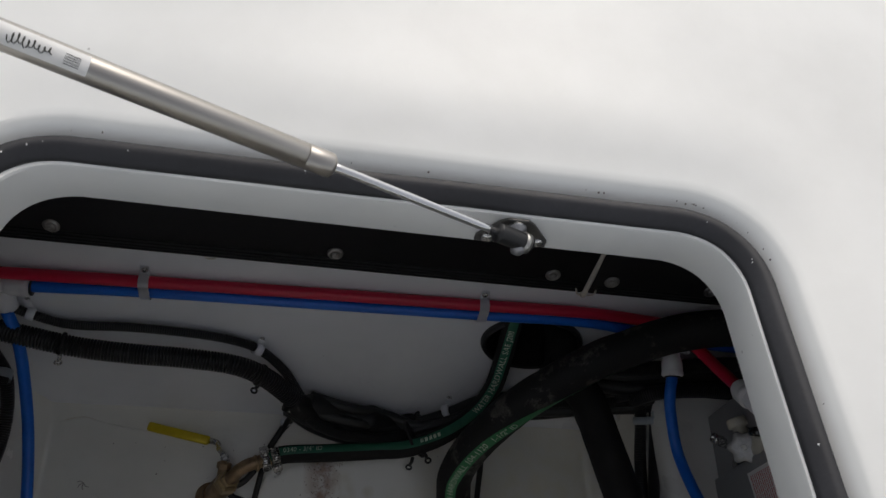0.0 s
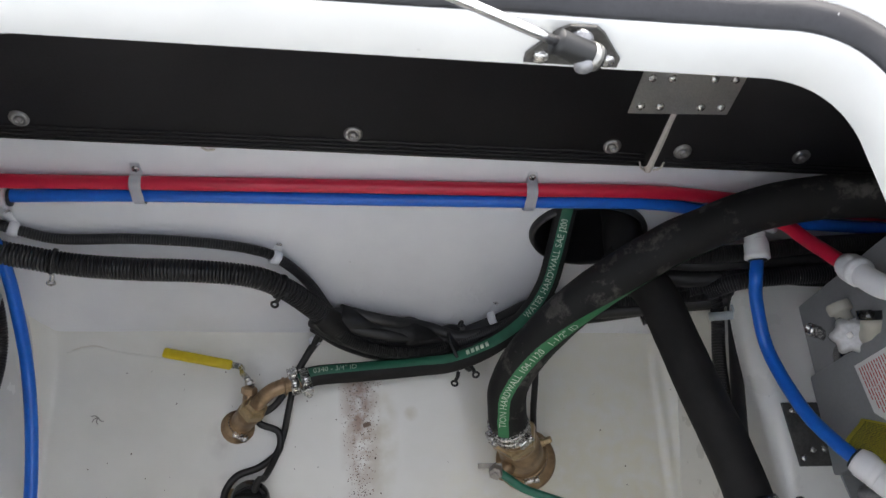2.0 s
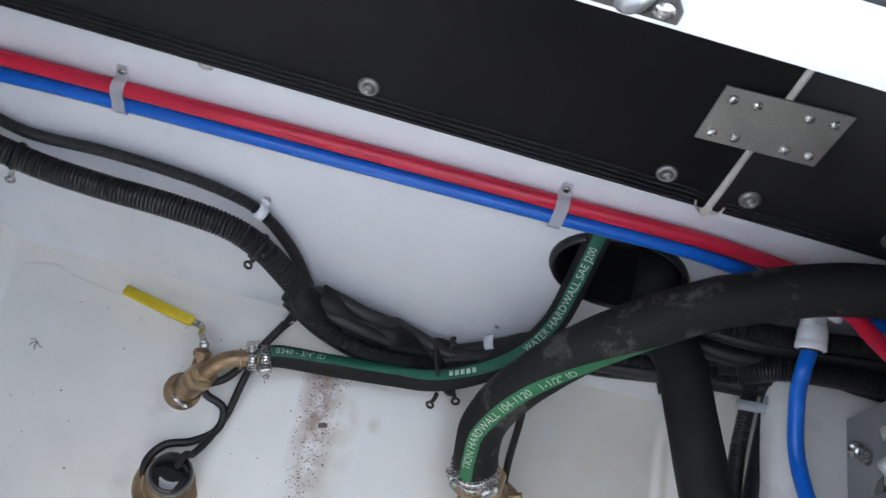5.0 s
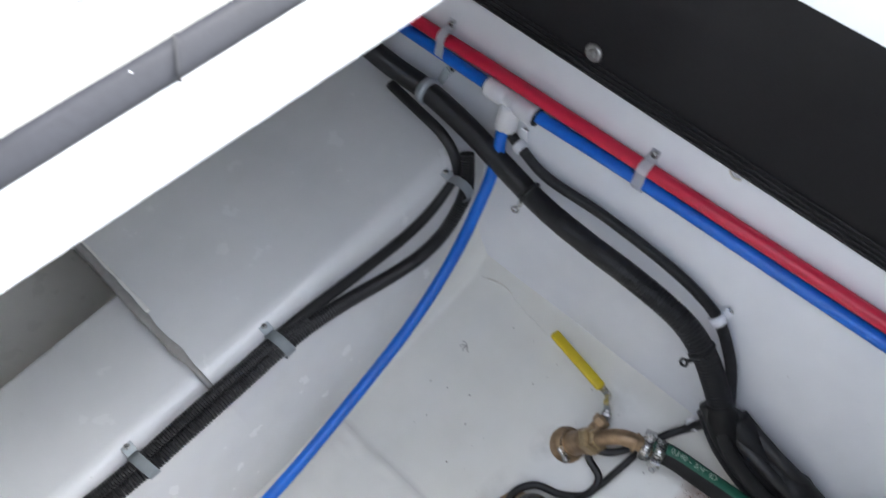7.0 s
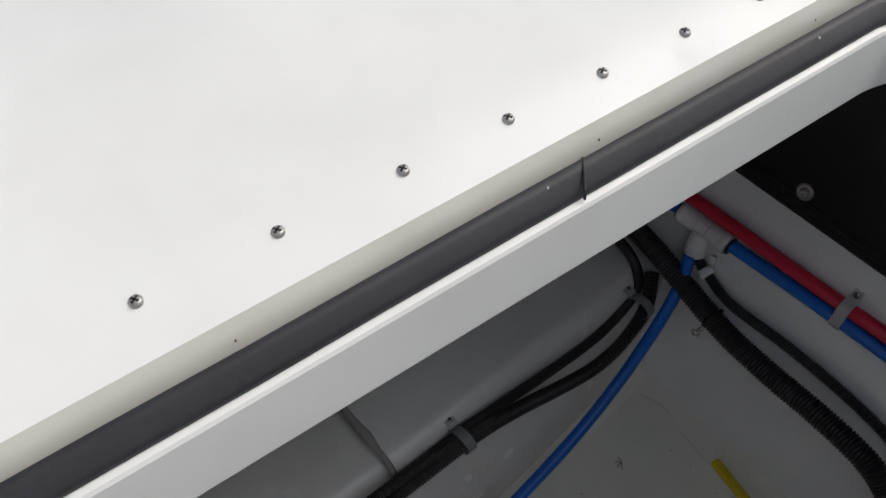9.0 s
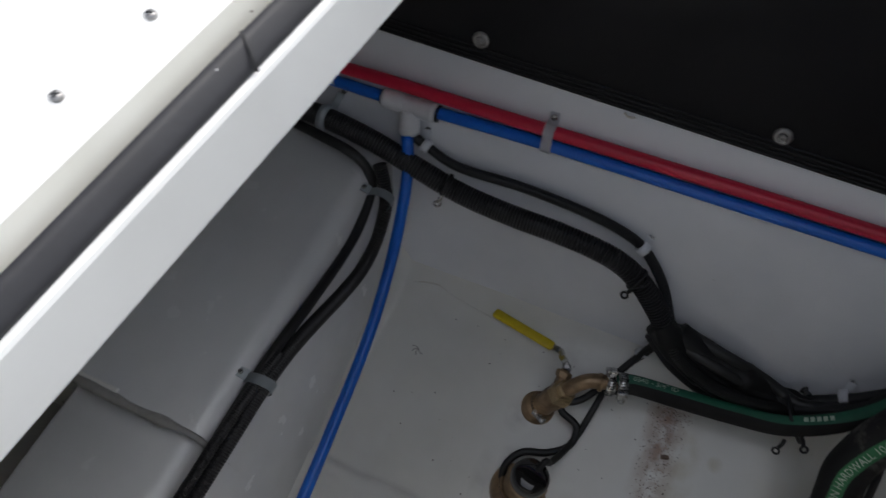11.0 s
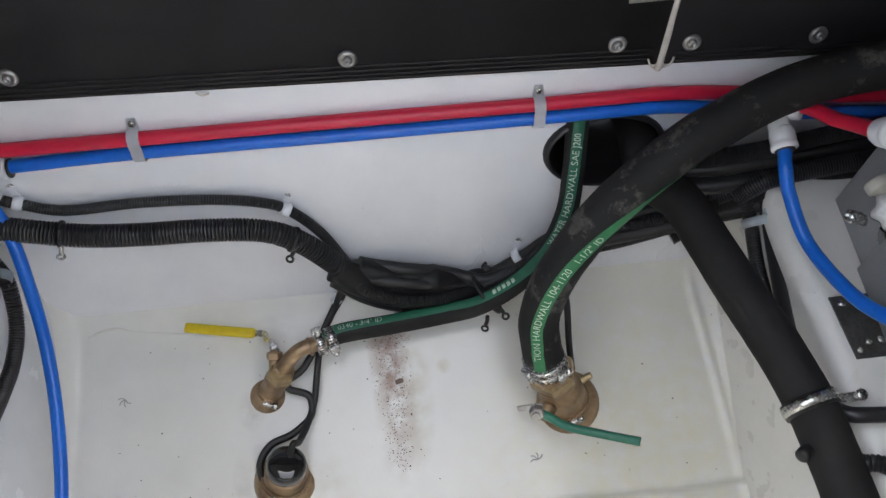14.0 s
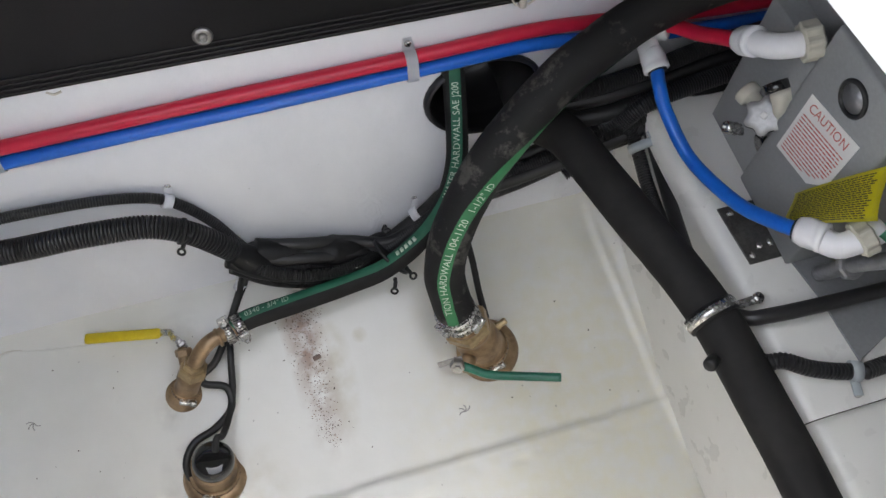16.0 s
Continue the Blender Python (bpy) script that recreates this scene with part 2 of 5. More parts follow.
M_GREENPAINT = shader("green_vinyl", (0.02, 0.16, 0.10), 0.35, vary=0.1, grain=120, stain=20, bump=0.06)
M_GREYPAINT = shader("grey_enamel", (0.27, 0.275, 0.28), 0.4, vary=0.06, grain=260, stain=8, bump=0.12, depth=0.0005)
M_GREYMETAL = shader("grey_cast_metal", (0.30, 0.30, 0.31), 0.38, 0.6, vary=0.12, grain=200, stain=25, bump=0.2)
M_KNOB = shader("pale_grey_cast_metal", (0.46, 0.46, 0.46), 0.42, 0.35, vary=0.12, grain=200, stain=25, bump=0.2)
# low base colour stands in for dark reflections in the steel plates
M_PLATE = shader("darkened_steel_plate", (0.12, 0.116, 0.11), 0.42, 0.6, vary=0.2, grain=300, stain=40, bump=0.1, depth=0.0004)
M_PAPER = shader("white_label", (0.80, 0.79, 0.77), 0.45, vary=0.03, grain=200, stain=20, bump=0.02)
M_REDINK = shader("red_ink", (0.55, 0.10, 0.09), 0.5, vary=0.05, grain=200, stain=20, bump=0.0)
M_TAG = shader("yellow_tag", (0.80, 0.72, 0.03), 0.35, vary=0.05, grain=90, stain=12, bump=0.1)
M_INK = shader("dark_ink", (0.05, 0.05, 0.04), 0.5, vary=0.05, grain=200, stain=20, bump=0.0)
M_GREENTAG = shader("green_tag", (0.10, 0.40, 0.24), 0.4, vary=0.06, grain=90, stain=12, bump=0.1)
M_BEIGE = shader("beige_plastic", (0.50, 0.48, 0.41), 0.4, vary=0.06, grain=90, stain=20, bump=0.06)
M_SEALANT = shader("seam_sealant", (0.62, 0.58, 0.52), 0.5, vary=0.1, grain=150, stain=20, bump=0.3)
M_DARKSEAL = shader("grey_sealant", (0.34, 0.33, 0.31), 0.55, vary=0.1, grain=120, stain=20, bump=0.4)
M_DIRT = shader("rust_brown_grit", (0.30, 0.21, 0.16), 0.8, vary=0.3, grain=300, stain=60, bump=0.4)
M_DARKDIRT = shader("dark_grit", (0.085, 0.055, 0.04), 0.8, vary=0.3, grain=300, stain=60, bump=0.4)


# ---- mesh helpers ----
def obj(name, bm, material, parent=None, label="", smooth=True):
    me = bpy.data.meshes.new(name)
    bm.normal_update()
    for f in bm.faces:
        f.smooth = smooth
    bm.to_mesh(me)
    bm.free()
    me.materials.append(material)
    ob = new(name, me)
    if parent is not None:
        ob.parent = parent
    if label:
        tagged(ob, label)
    return ob


def part(name, bm, material, parent, label="", smooth=True):
    return obj(name, bm, material, parent, label, smooth)


def holder(name, place, label, category, group=""):
    ob = new(name)
    ob.empty_display_size = 0.02
    ob.matrix_world = Matrix.Translation(place)
    return tagged(ob, label, category, group)


def spline(points, step=0.004):
    """Evenly spaced places on a smooth curve through the control points."""
    p = [Vector(q) for q in points]
    p = [2 * p[0] - p[1]] + p + [2 * p[-1] - p[-2]]
    fine = []
    for i in range(1, len(p) - 2):
        a, b, c, d = p[i - 1:i + 3]
        for k in range(24):
            t = k / 24
            fine.append(0.5 * (2 * b + (c - a) * t + (2 * a - 5 * b + 4 * c - d) * t * t + (3 * b - a - 3 * c + d) * t ** 3))
    fine.append(p[-2])
    run = [0.0]
    for a, b in zip(fine, fine[1:]):
        run.append(run[-1] + (b - a).length)
    n = max(2, int(run[-1] / step))
    out, j = [], 0
    for i in range(n + 1):
        s = run[-1] * i / n
        while j < len(run) - 2 and run[j + 1] < s:
            j += 1
        out.append(fine[j].lerp(fine[j + 1], (s - run[j]) / max(1e-9, run[j + 1] - run[j])))
    return out


def frames(path):
    """Tangent, normal and binormal carried along a path without twist."""
    out, n = [], None
    for i, p in enumerate(path):
        t = (path[min(i + 1, len(path) - 1)] - path[max(i - 1, 0)]).normalized()
        if n is None:
            n = t.cross(Vector((0, 0, 1)) if abs(t.z) < 0.9 else Vector((1, 0, 0))).normalized()
        n = (n - t * n.dot(t)).normalized()
        out.append((t, n, t.cross(n)))
    return out


def tube(points, r, step=0.004, sides=16, ribs=0.0, pitch=0.0032, lump=0.0, bm=None, raw=False):
    """A hose along the control points; ribs: the height of the rings of a split loom."""
    bm = bm or bmesh.new()
    if ribs:
        step = pitch / 4
    path = points if raw else spline(points, step)
    rings = []
    for i, (p, (t, n, b)) in enumerate(zip(path, frames(path))):
        rad = r + ribs * (1, 1, 0.2, -1)[i % 4] + (lump * noise.noise(p * 40) if lump else 0)
        rings.append([bm.verts.new(p + rad * (math.cos(a) * n + math.sin(a) * b)) for a in (2 * math.pi * k / sides for k in range(sides))])
    for u, v in zip(rings, rings[1:]):
        for k in range(sides):
            bm.faces.new((u[k], u[(k + 1) % sides], v[(k + 1) % sides], v[k]))
    bm.faces.new(rings[0][::-1]), bm.faces.new(rings[-1])
    if ribs:
        crisp(bm, 36)
    return bm


def crisp(bm, degrees):
    """Keeps the edges that turn by more than so many degrees sharp under smooth shading."""
    bm.normal_update()
    for e in bm.edges:
        if len(e.link_faces) == 2 and e.calc_face_angle(0.0) > radians(degrees):
            e.smooth = False


def ribbon(points, r, normals, width, lift=0.0005, step=0.004):
    """A printed stripe lying on a hose; normals: the ways it faces from end to end."""
    bm, path = bmesh.new(), spline(points, step)
    rows = []
    for p, c in zip(path, stripe_frames(path, normals)):
        rows.append([bm.verts.new(wrap(p, c, r + lift, width * (k / 6 - 0.5))) for k in range(7)])
    for u, v in zip(rows, rows[1:]):
        for k in range(6):
            bm.faces.new((u[k], u[k + 1], v[k + 1], v[k]))
    return bm


def stripe_frames(path, normals):
    out, last = [], len(path) - 1
    for i, (t, _, _) in enumerate(frames(path)):
        f = i / last * (len(normals) - 1)
        j = min(int(f), len(normals) - 2)
        n = Vector(normals[j]).lerp(Vector(normals[j + 1]), f - j)
        n = (n - t * n.dot(t)).normalized()
        out.append((t, n, t.cross(n)))
    return out


def wrap(p, c, r, v):
    return p + r * (math.cos(v / r) * c[1] + math.sin(v / r) * c[2])


def letters(text, size):
    cu = bpy.data.curves.new("print", "FONT")
    cu.body, cu.size, cu.align_x, cu.align_y = text, size, "LEFT", "CENTER"
    cu.resolution_u = 3
    ob = bpy.data.objects.new("print", cu)
    me = bpy.data.meshes.new_from_object(ob)
    bm = bmesh.new()
    bm.from_mesh(me)
    bpy.data.objects.remove(ob)
    bpy.data.meshes.remove(me)
    return bm


def hose_print(text, size, points, r, normals, start, flip=False, lift=0.0010, stretch=1.0):
    """Lettering bent onto a hose, from a distance start along it."""
    bm, step = letters(text, size), 0.004
    path = spline(points, step)
    step = sum((b - a).length for a, b in zip(path, path[1:])) / (len(path) - 1)
    fr = stripe_frames(path, normals)
    for v in bm.verts:
        u, w = v.co.x * stretch, v.co.y
        s = (start - u if flip else start + u) / step
        i = max(0, min(int(s), len(path) - 2))
        k = s - i
        p = path[i].lerp(path[i + 1], k)
        c = tuple(fr[i][q].lerp(fr[i + 1][q], k) for q in range(3))
        v.co = wrap(p, c, r + lift, w if flip else -w)
    return bm


def axis_matrix(base, way, roll=0.0):
    q = Vector(way).normalized().to_track_quat("Z", "Y")
    return Matrix.Translation(base) @ q.to_matrix().to_4x4() @ Matrix.Rotation(roll, 4, "Z")


def lathe(profile, base=(0, 0, 0), way=(0, 0, 1), sides=24, bm=None, roll=0.0):
    """A turned part: (radius, height) pairs round an axis."""
    bm, m = bm or bmesh.new(), axis_matrix(base, way, roll)
    rings = [[bm.verts.new(m @ Vector((r * math.cos(2 * math.pi * k / sides), r * math.sin(2 * math.pi * k / sides), h))) for k in range(sides)] for r, h in profile]
    for u, v in zip(rings, rings[1:]):
        for k in range(sides):
            bm.faces.new((u[k], u[(k + 1) % sides], v[(k + 1) % sides], v[k]))
    bm.faces.new(rings[0][::-1]), bm.faces.new(rings[-1])
    return bm


def scalloped(profile, base, way, lobes=6, deep=0.1, sides=48):
    """A turned knob whose rim waves in and out."""
    bm = lathe(profile, (0, 0, 0), (0, 0, 1), sides)
    for v in bm.verts:
        a = math.atan2(v.co.y, v.co.x)
        f = 1 + deep * math.cos(lobes * a)
        v.co.x, v.co.y = v.co.x * f, v.co.y * f
    bm.transform(axis_matrix(base, way))
    return bm


def block(size, m=Matrix(), bevel=0.0, bm=None, segments=2):
    """A block with rounded edges, centred on the pose m."""
    one = bmesh.new()
    bmesh.ops.create_cube(one, size=1.0)
    bmesh.ops.scale(one, vec=size, verts=one.verts)
    if bevel:
        bmesh.ops.bevel(one, geom=one.edges[:], offset=bevel, segments=segments, affect="EDGES", profile=0.5)
    one.transform(m)
    if bm is None:
        return one
    me = bpy.data.meshes.new("tmp")
    one.to_mesh(me)
    one.free()
    bm.from_mesh(me)
    bpy.data.meshes.remove(me)
    return bm


def plate(corners, thick, bevel=0.0):
    """A flat piece from its corners in order, thickened along its normal."""
    bm = bmesh.new()
    c = [Vector(q) for q in corners]
    n = (c[1] - c[0]).cross(c[2] - c[0]).normalized()
    low, top = [bm.verts.new(q) for q in c], [bm.verts.new(q + n * thick) for q in c]
    bm.faces.new(low[::-1]), bm.faces.new(top)
    for k in range(len(c)):
        j = (k + 1) % len(c)
        bm.faces.new((low[k], low[j], top[j], top[k]))
    if bevel:
        bmesh.ops.bevel(bm, geom=bm.edges[:], offset=bevel, segments=1, affect="EDGES")
    return bm


# ---- the hull side: it leans outwards, away from the hatch ----
LEAN = 0.265
OUT = Vector((0, -1, LEAN)).normalized()
UPW = Vector((0, LEAN, 1)).normalized()


def on_wall(x, z, d=0.0):
    """A place on the hull side at height z, d metres off it."""
    return Vector((x, -LEAN * (0.5 - z), z)) + OUT * d


def floor_z(y):
    return 0.1975 + 0.25 * y


FLOOR_UP = Vector((0, -0.25, 1)).normalized()

# ---- structure: hull side, bottom, stringers, deck ----
def sheet(nx, ny, fn):
    bm = bmesh.new()
    g = [[bm.verts.new(fn(i / nx, j / ny)) for j in range(ny + 1)] for i in range(nx + 1)]
    for i in range(nx):
        for j in range(ny):
            bm.faces.new((g[i][j], g[i + 1][j], g[i + 1][j + 1], g[i][j + 1]))
    return bm


HOLE = (0.545, 0.413, 0.074, 0.052)


def build_hull_side():
    """The leaning hull side, with an oval hole for the conduit, 12 mm thick."""
    bm = bmesh.new()
    cx, cz, rx, rz = HOLE
    n = 32
    corners = [(-1.2, 0.10), (1.3, 0.10), (1.3, 0.97), (-1.2, 0.97)]
    inner = [bm.verts.new(on_wall(cx + rx * math.cos(2 * math.pi * k / n), cz + rz * math.sin(2 * math.pi * k / n))) for k in range(n)]
    mid = [bm.verts.new(on_wall(cx + 0.11 * math.cos(2 * math.pi * k / n), cz + 0.11 * math.sin(2 * math.pi * k / n))) for k in range(n)]
    deep = [bm.verts.new(v.co - OUT * 0.012) for v in inner]
    rim = []
    for k in range(n):
        a = 2 * math.pi * k / n
        dx, dz = math.cos(a), math.sin(a)
        s = min(((1.3 - cx) / dx if dx > 1e-6 else (-1.2 - cx) / dx if dx < -1e-6 else 9), ((0.97 - cz) / dz if dz > 1e-6 else (0.10 - cz) / dz if dz < -1e-6 else 9))
        rim.append(bm.verts.new(on_wall(cx + s * dx, cz + s * dz)))
    for k in range(n):
        j = (k + 1) % n
        bm.faces.new((inner[k], inner[j], mid[j], mid[k]))
        bm.faces.new((mid[k], mid[j], rim[j], rim[k]))
        bm.faces.new((deep[k], deep[j], inner[j], inner[k]))
    c = [bm.verts.new(on_wall(x, z)) for x, z in corners]
    for v in c:
        near = sorted(rim, key=lambda q: (q.co - v.co).length)[:2]
        bm.faces.new((near[0], near[1], v))
    bmesh.ops.recalc_face_normals(bm, faces=bm.faces)
    return bm


tagged(obj("wall_hull_side", build_hull_side(), M_HULL, smooth=False), "white gelcoat hull side leaning outwards", "wall", kind="structure")


def bottom(u, v):
    x, y = -0.24 + 1.04 * u, -0.05 - 1.05 * v
    z = floor_z(y)
    if y < -0.373:
        edge = -0.376 + 0.004 * noise.noise(Vector((x * 18, 0, 3)))
        z = floor_z(-0.373) + 0.11 * (y + 0.373) + 0.006 * max(0.0, min(1.0, (edge - y) / 0.007))
        z += 0.0022 * noise.noise(Vector((x * 40, y * 70, 0))) * (-0.41 < y < -0.376)
    lx, rx = -0.172 - 0.05 * max(0, -y - 0.1), 0.690 + 0.09 * max(0.0, -y - 0.1)
    if x < lx:
        z += 0.9 * (lx - x) + 5 * (lx - x) ** 2
    if x > rx:
        z += 0.30 * (x - rx) + 6 * (x - rx) ** 2
    z += 0.0028 * math.exp(-((x - rx - 0.006) / 0.006) ** 2) + 0.0028 * math.exp(-((x - lx + 0.004) / 0.006) ** 2)
    if y > -0.135:
        z += 0.017 * ((y + 0.135) / 0.05) ** 2
    z += 0.0016 * noise.noise(Vector((x * 9, y * 9, 2.0)))
    return Vector((x, y, z))


tagged(obj("floor", sheet(230, 230, bottom), M_FLOOR), "cream gelcoat hull bottom with a low ridge", "floor", kind="structure")


def rounded_run(profile, y0, y1, step=0.03, wave=0.0015):
    """A moulded stringer: an x, z profile carried along y, slightly wavy."""
    n = max(2, int(abs(y1 - y0) / step))
    k = len(profile) - 1
    def place(u, v):
        i = min(int(u * k + 1e-6), k)
        x, z = profile[i]
        y = y0 + (y1 - y0) * v
        w = wave * noise.noise(Vector((x * 12, y * 12, z * 12)))
        return Vector((x + w, y, z + w))
    return sheet(k, n, place)


def arc(cx, cz, r, a0, a1, n=6):
    return [(cx + r * math.cos(radians(a0 + (a1 - a0) * k / n)), cz + r * math.sin(radians(a0 + (a1 - a0) * k / n))) for k in range(n + 1)]


far_profile = [(-0.95, 0.405), (-0.6, 0.402), (-0.4, 0.398)] + arc(-0.238, 0.370, 0.024, 90, 8) + [(-0.209, 0.33), (-0.199, 0.25), (-0.19, 0.10)]
near_profile = [(-0.392, 0.10), (-0.392, 0.36)] + arc(-0.386, 0.372, 0.006, 180, 90, 3) + [(-0.30, 0.380)] + arc(-0.246, 0.356, 0.024, 90, 8) + [(-0.211, 0.33), (-0.1995, 0.25), (-0.19, 0.10)]
tagged(obj("stringer_1", rounded_run(far_profile, -0.03, -0.483), M_GREYBOX), "pale grey moulded stringer with a rounded edge", "stringer", kind="structure")
tagged(obj("stringer_2", rounded_run(near_profile, -0.4825, -1.1), M_GREYBOX), "off-white moulded stringer beside an open recess", "stringer", kind="structure")
bm = block((0.62, 0.008, 0.32), pose(-0.64, -0.480, 0.24), 0.002)
tagged(obj("bulkhead", bm, M_BOX), "grey end face of the stringer over the recess", "bulkhead", kind="structure")
bead = [(-0.21, -0.486, 0.352), (-0.222, -0.486, 0.378), (-0.245, -0.486, 0.392), (-0.30, -0.487, 0.392), (-0.36, -0.486, 0.398), (-0.46, -0.484, 0.40), (-0.6, -0.484, 0.402)]
tagged(obj("sealant_bead", tube(bead, 0.0055, 0.006, 8, lump=0.003), M_DARKSEAL), "uneven grey sealant bead along the stringer joint", "sealant", kind="structure")

right_profile = [(0.722, 0.10), (0.732, 0.25), (0.738, 0.35)] + arc(0.762, 0.378, 0.022, 180, 92) + [(0.80, 0.401), (0.86, 0.402), (1.3, 0.402)]
low_profile = [(0.722, 0.10), (0.7325, 0.25), (0.741, 0.33)] + arc(0.772, 0.366, 0.022, 180, 92) + [(0.80, 0.388), (0.86, 0.389), (1.3, 0.389)]
tagged(obj("stringer_3", rounded_run(right_profile, -0.03, -0.500), M_BOX), "white moulded stringer under the grey heater", "stringer", kind="structure")
tagged(obj("stringer_4", rounded_run(low_profile, -0.4995, -1.1), M_BOX), "white moulded stringer past a dark joint", "stringer", kind="structure")

# plain walls added to close the compartment, so light enters by the hatch
tagged(obj("wall_left", block((0.02, 1.3, 0.96), pose(-0.96, -0.5, 0.47)), M_BOX), "plain off-white wall added to close the compartment's side", "wall", kind="structure")
tagged(obj("wall_right", block((0.02, 1.3, 0.96), pose(1.28, -0.5, 0.47)), M_BOX), "plain off-white wall added to close the compartment's side", "wall", kind="structure")
# unseen near wall, added to hold and bounce the light inside
tagged(obj("wall_near_unseen", block((2.3, 0.02, 0.96), pose(0.16, -1.10, 0.47)), M_BOX), "unseen off-white wall added to close the near side", "wall", kind="structure")
tagged(obj("recess_floor", block((0.58, 0.62, 0.02), pose(-0.67, -0.795, 0.19)), M_BOX), "shaded recess floor beside the stringer", "floor", kind="structure")

# the hatch opening: its corners, far left, far right, near right, near left
HATCH = [(-0.013, -0.150), (0.577, -0.1685), (0.638, -0.80), (-0.070, -0.80)]


def loop(offset, z, r=0.054, n=10, soft=0.0, left=0.0):
    """A rounded outline round the opening, set out by offset; soft widens it on the far and right sides, left on the left side."""
    c = [Vector((x, y, 0)) for x, y in HATCH]
    lines = []
    for k in range(4):
        a, b = c[k], c[(k + 1) % 4]
        d = (b - a).normalized()
        out = Vector((-d.y, d.x, 0))
        wide = offset + soft * (1.0, 1.0, 0.3, 0.0)[k] + left * (0.0, 0.0, 0.0, 1.0)[k]
        lines.append((a + out * wide, d))
    pts = []
    for k in range(4):
        (p, d), (q, e) = lines[k - 1], lines[k]
        den = d.x * e.y - d.y * e.x
        s = ((q.x - p.x) * e.y - (q.y - p.y) * e.x) / den
        corner = p + d * s
        rr = r + offset
        turn = math.acos(max(-1, min(1, d.dot(e))))
        cut = rr * math.tan(turn / 2)
        a, b = corner - d * cut, corner + e * cut
        for i in range(n + 1):
            t = i / n
            pts.append((a * (1 - t) ** 2 + corner * 0.86 * 2 * t * (1 - t) + (a + b) * 0.5 * 0.14 * 2 * t * (1 - t) + b * t * t) + Vector((0, 0, z)))
    fine = []
    for k in range(len(pts)):
        a, b = pts[k], pts[(k + 1) % len(pts)]
        m = max(1, min(8, int((b - a).length / 0.06)))
        m = 8 if (k % (n + 1)) == n else 1
        fine += [a.lerp(b, i / m) for i in range(m)]
    return fine


def bridge(bm, loops, close=False):
    rings = [[bm.verts.new(p) for p in lp] for lp in loops]
    n = len(rings[0])
    for u, v in zip(rings, rings[1:] + (rings[:1] if close else [])):
        for k in range(n):
            bm.faces.new((u[k], v[k], v[(k + 1) % n], u[(k + 1) % n]))
    return rings


def build_deck():
    bm = bmesh.new()
    loops = [loop(0.012, 0.930), loop(0.011, 0.902), loop(0.0025, 0.8985), loop(0.0006, 0.8992), loop(0.0, 0.901), loop(0.0, 0.9402, left=0.004), loop(0.0008, 0.9422, left=0.0045), loop(0.0028, 0.9430, left=0.005), loop(0.021, 0.9435, left=0.003), loop(0.0225, 0.946, left=0.003),
             loop(0.0280, 0.954, soft=0.001, left=0.002), loop(0.0312, 0.9592, soft=0.002, left=0.002), loop(0.0325, 0.9612, soft=0.004, left=0.002), loop(0.0350, 0.9622, soft=0.008, left=0.002), loop(0.046, 0.9662, soft=0.016), loop(0.06, 0.9715, soft=0.024),
             loop(0.085, 0.9735, soft=0.03), loop(0.110, 0.9750, soft=0.04), loop(0.135, 0.9775, soft=0.05), loop(0.160, 0.9815, soft=0.06), loop(0.185, 0.9838, soft=0.07), loop(0.24, 0.9850, soft=0.08)]
    rings = bridge(bm, loops)
    edge = [bm.verts.new(Vector((0.28 + (v.co.x - 0.28) * 3.0, -0.45 + (v.co.y + 0.45) * 3.0, 0.988))) for v in rings[-1]]
    under = [bm.verts.new(Vector((v.co.x, v.co.y, 0.965))) for v in edge]
    n = len(edge)
    for k in range(n):
        j = (k + 1) % n
        bm.faces.new((rings[-1][k], edge[k], edge[j], rings[-1][j]))
        bm.faces.new((edge[k], under[k], under[j], edge[j]))
        bm.faces.new((under[k], rings[0][k], rings[0][j], under[j]))
    bmesh.ops.recalc_face_normals(bm, faces=bm.faces)
    crisp(bm, 24)
    return bm


deck = tagged(obj("deck", build_deck(), M_DECK), "off-white gelcoat deck with a rounded hatch coaming", "deck", kind="structure")
# darker beige on the left slope outside the gasket only
deck.data.materials.append(M_CHANNEL)
for f in deck.data.polygons:
    if f.center.x < -0.02 and 0.9436 < f.center.z < 0.9605 and f.normal.z > 0.1:
        f.material_index = 1

# gasket of dark rubber with a butt joint on the left side
def build_gasket():
    bm = bmesh.new()
    def w(lp, k):
        return [p + Vector((0, 0, 0.0006 * noise.noise(p * 30))) + Vector((noise.noise(p * 22), noise.noise(p * 22 + Vector((5, 0, 0))), 0)) * k for p in lp]
    bridge(bm, [w(loop(0.0025, 0.9435, left=0.006), 0.0006), w(loop(0.003, 0.946, left=0.006), 0.0008), w(loop(0.005, 0.9487, left=0.006), 0.0008), w(loop(0.011, 0.9537, left=0.005), 0.0005), w(loop(0.0175, 0.9566, left=0.003), 0.0006),
                w(loop(0.0197, 0.954, left=0.003), 0.0006), w(loop(0.0207, 0.9440, left=0.003), 0.0005)], close=True)
    bmesh.ops.recalc_face_normals(bm, faces=bm.faces)
    return bm


gasket = tagged(obj("hatch_gasket", build_gasket(), M_GASKET), "dark grey rubber gasket seated round the hatch opening", "gasket")
bm = bmesh.new()
ja, jb = Vector((-0.0580, -0.4145, 0.9562)), Vector((-0.0445, -0.4255, 0.9485))
tube([ja + Vector((0, 0, -0.003)), ja, ja.lerp(jb, 0.35) + Vector((0, 0, 0.0012)), ja.lerp(jb, 0.7) + Vector((0, 0, 0.0006)), jb, jb + Vector((0.0006, -0.0004, -0.004))], 0.0008, 0.002, 6, bm=bm)
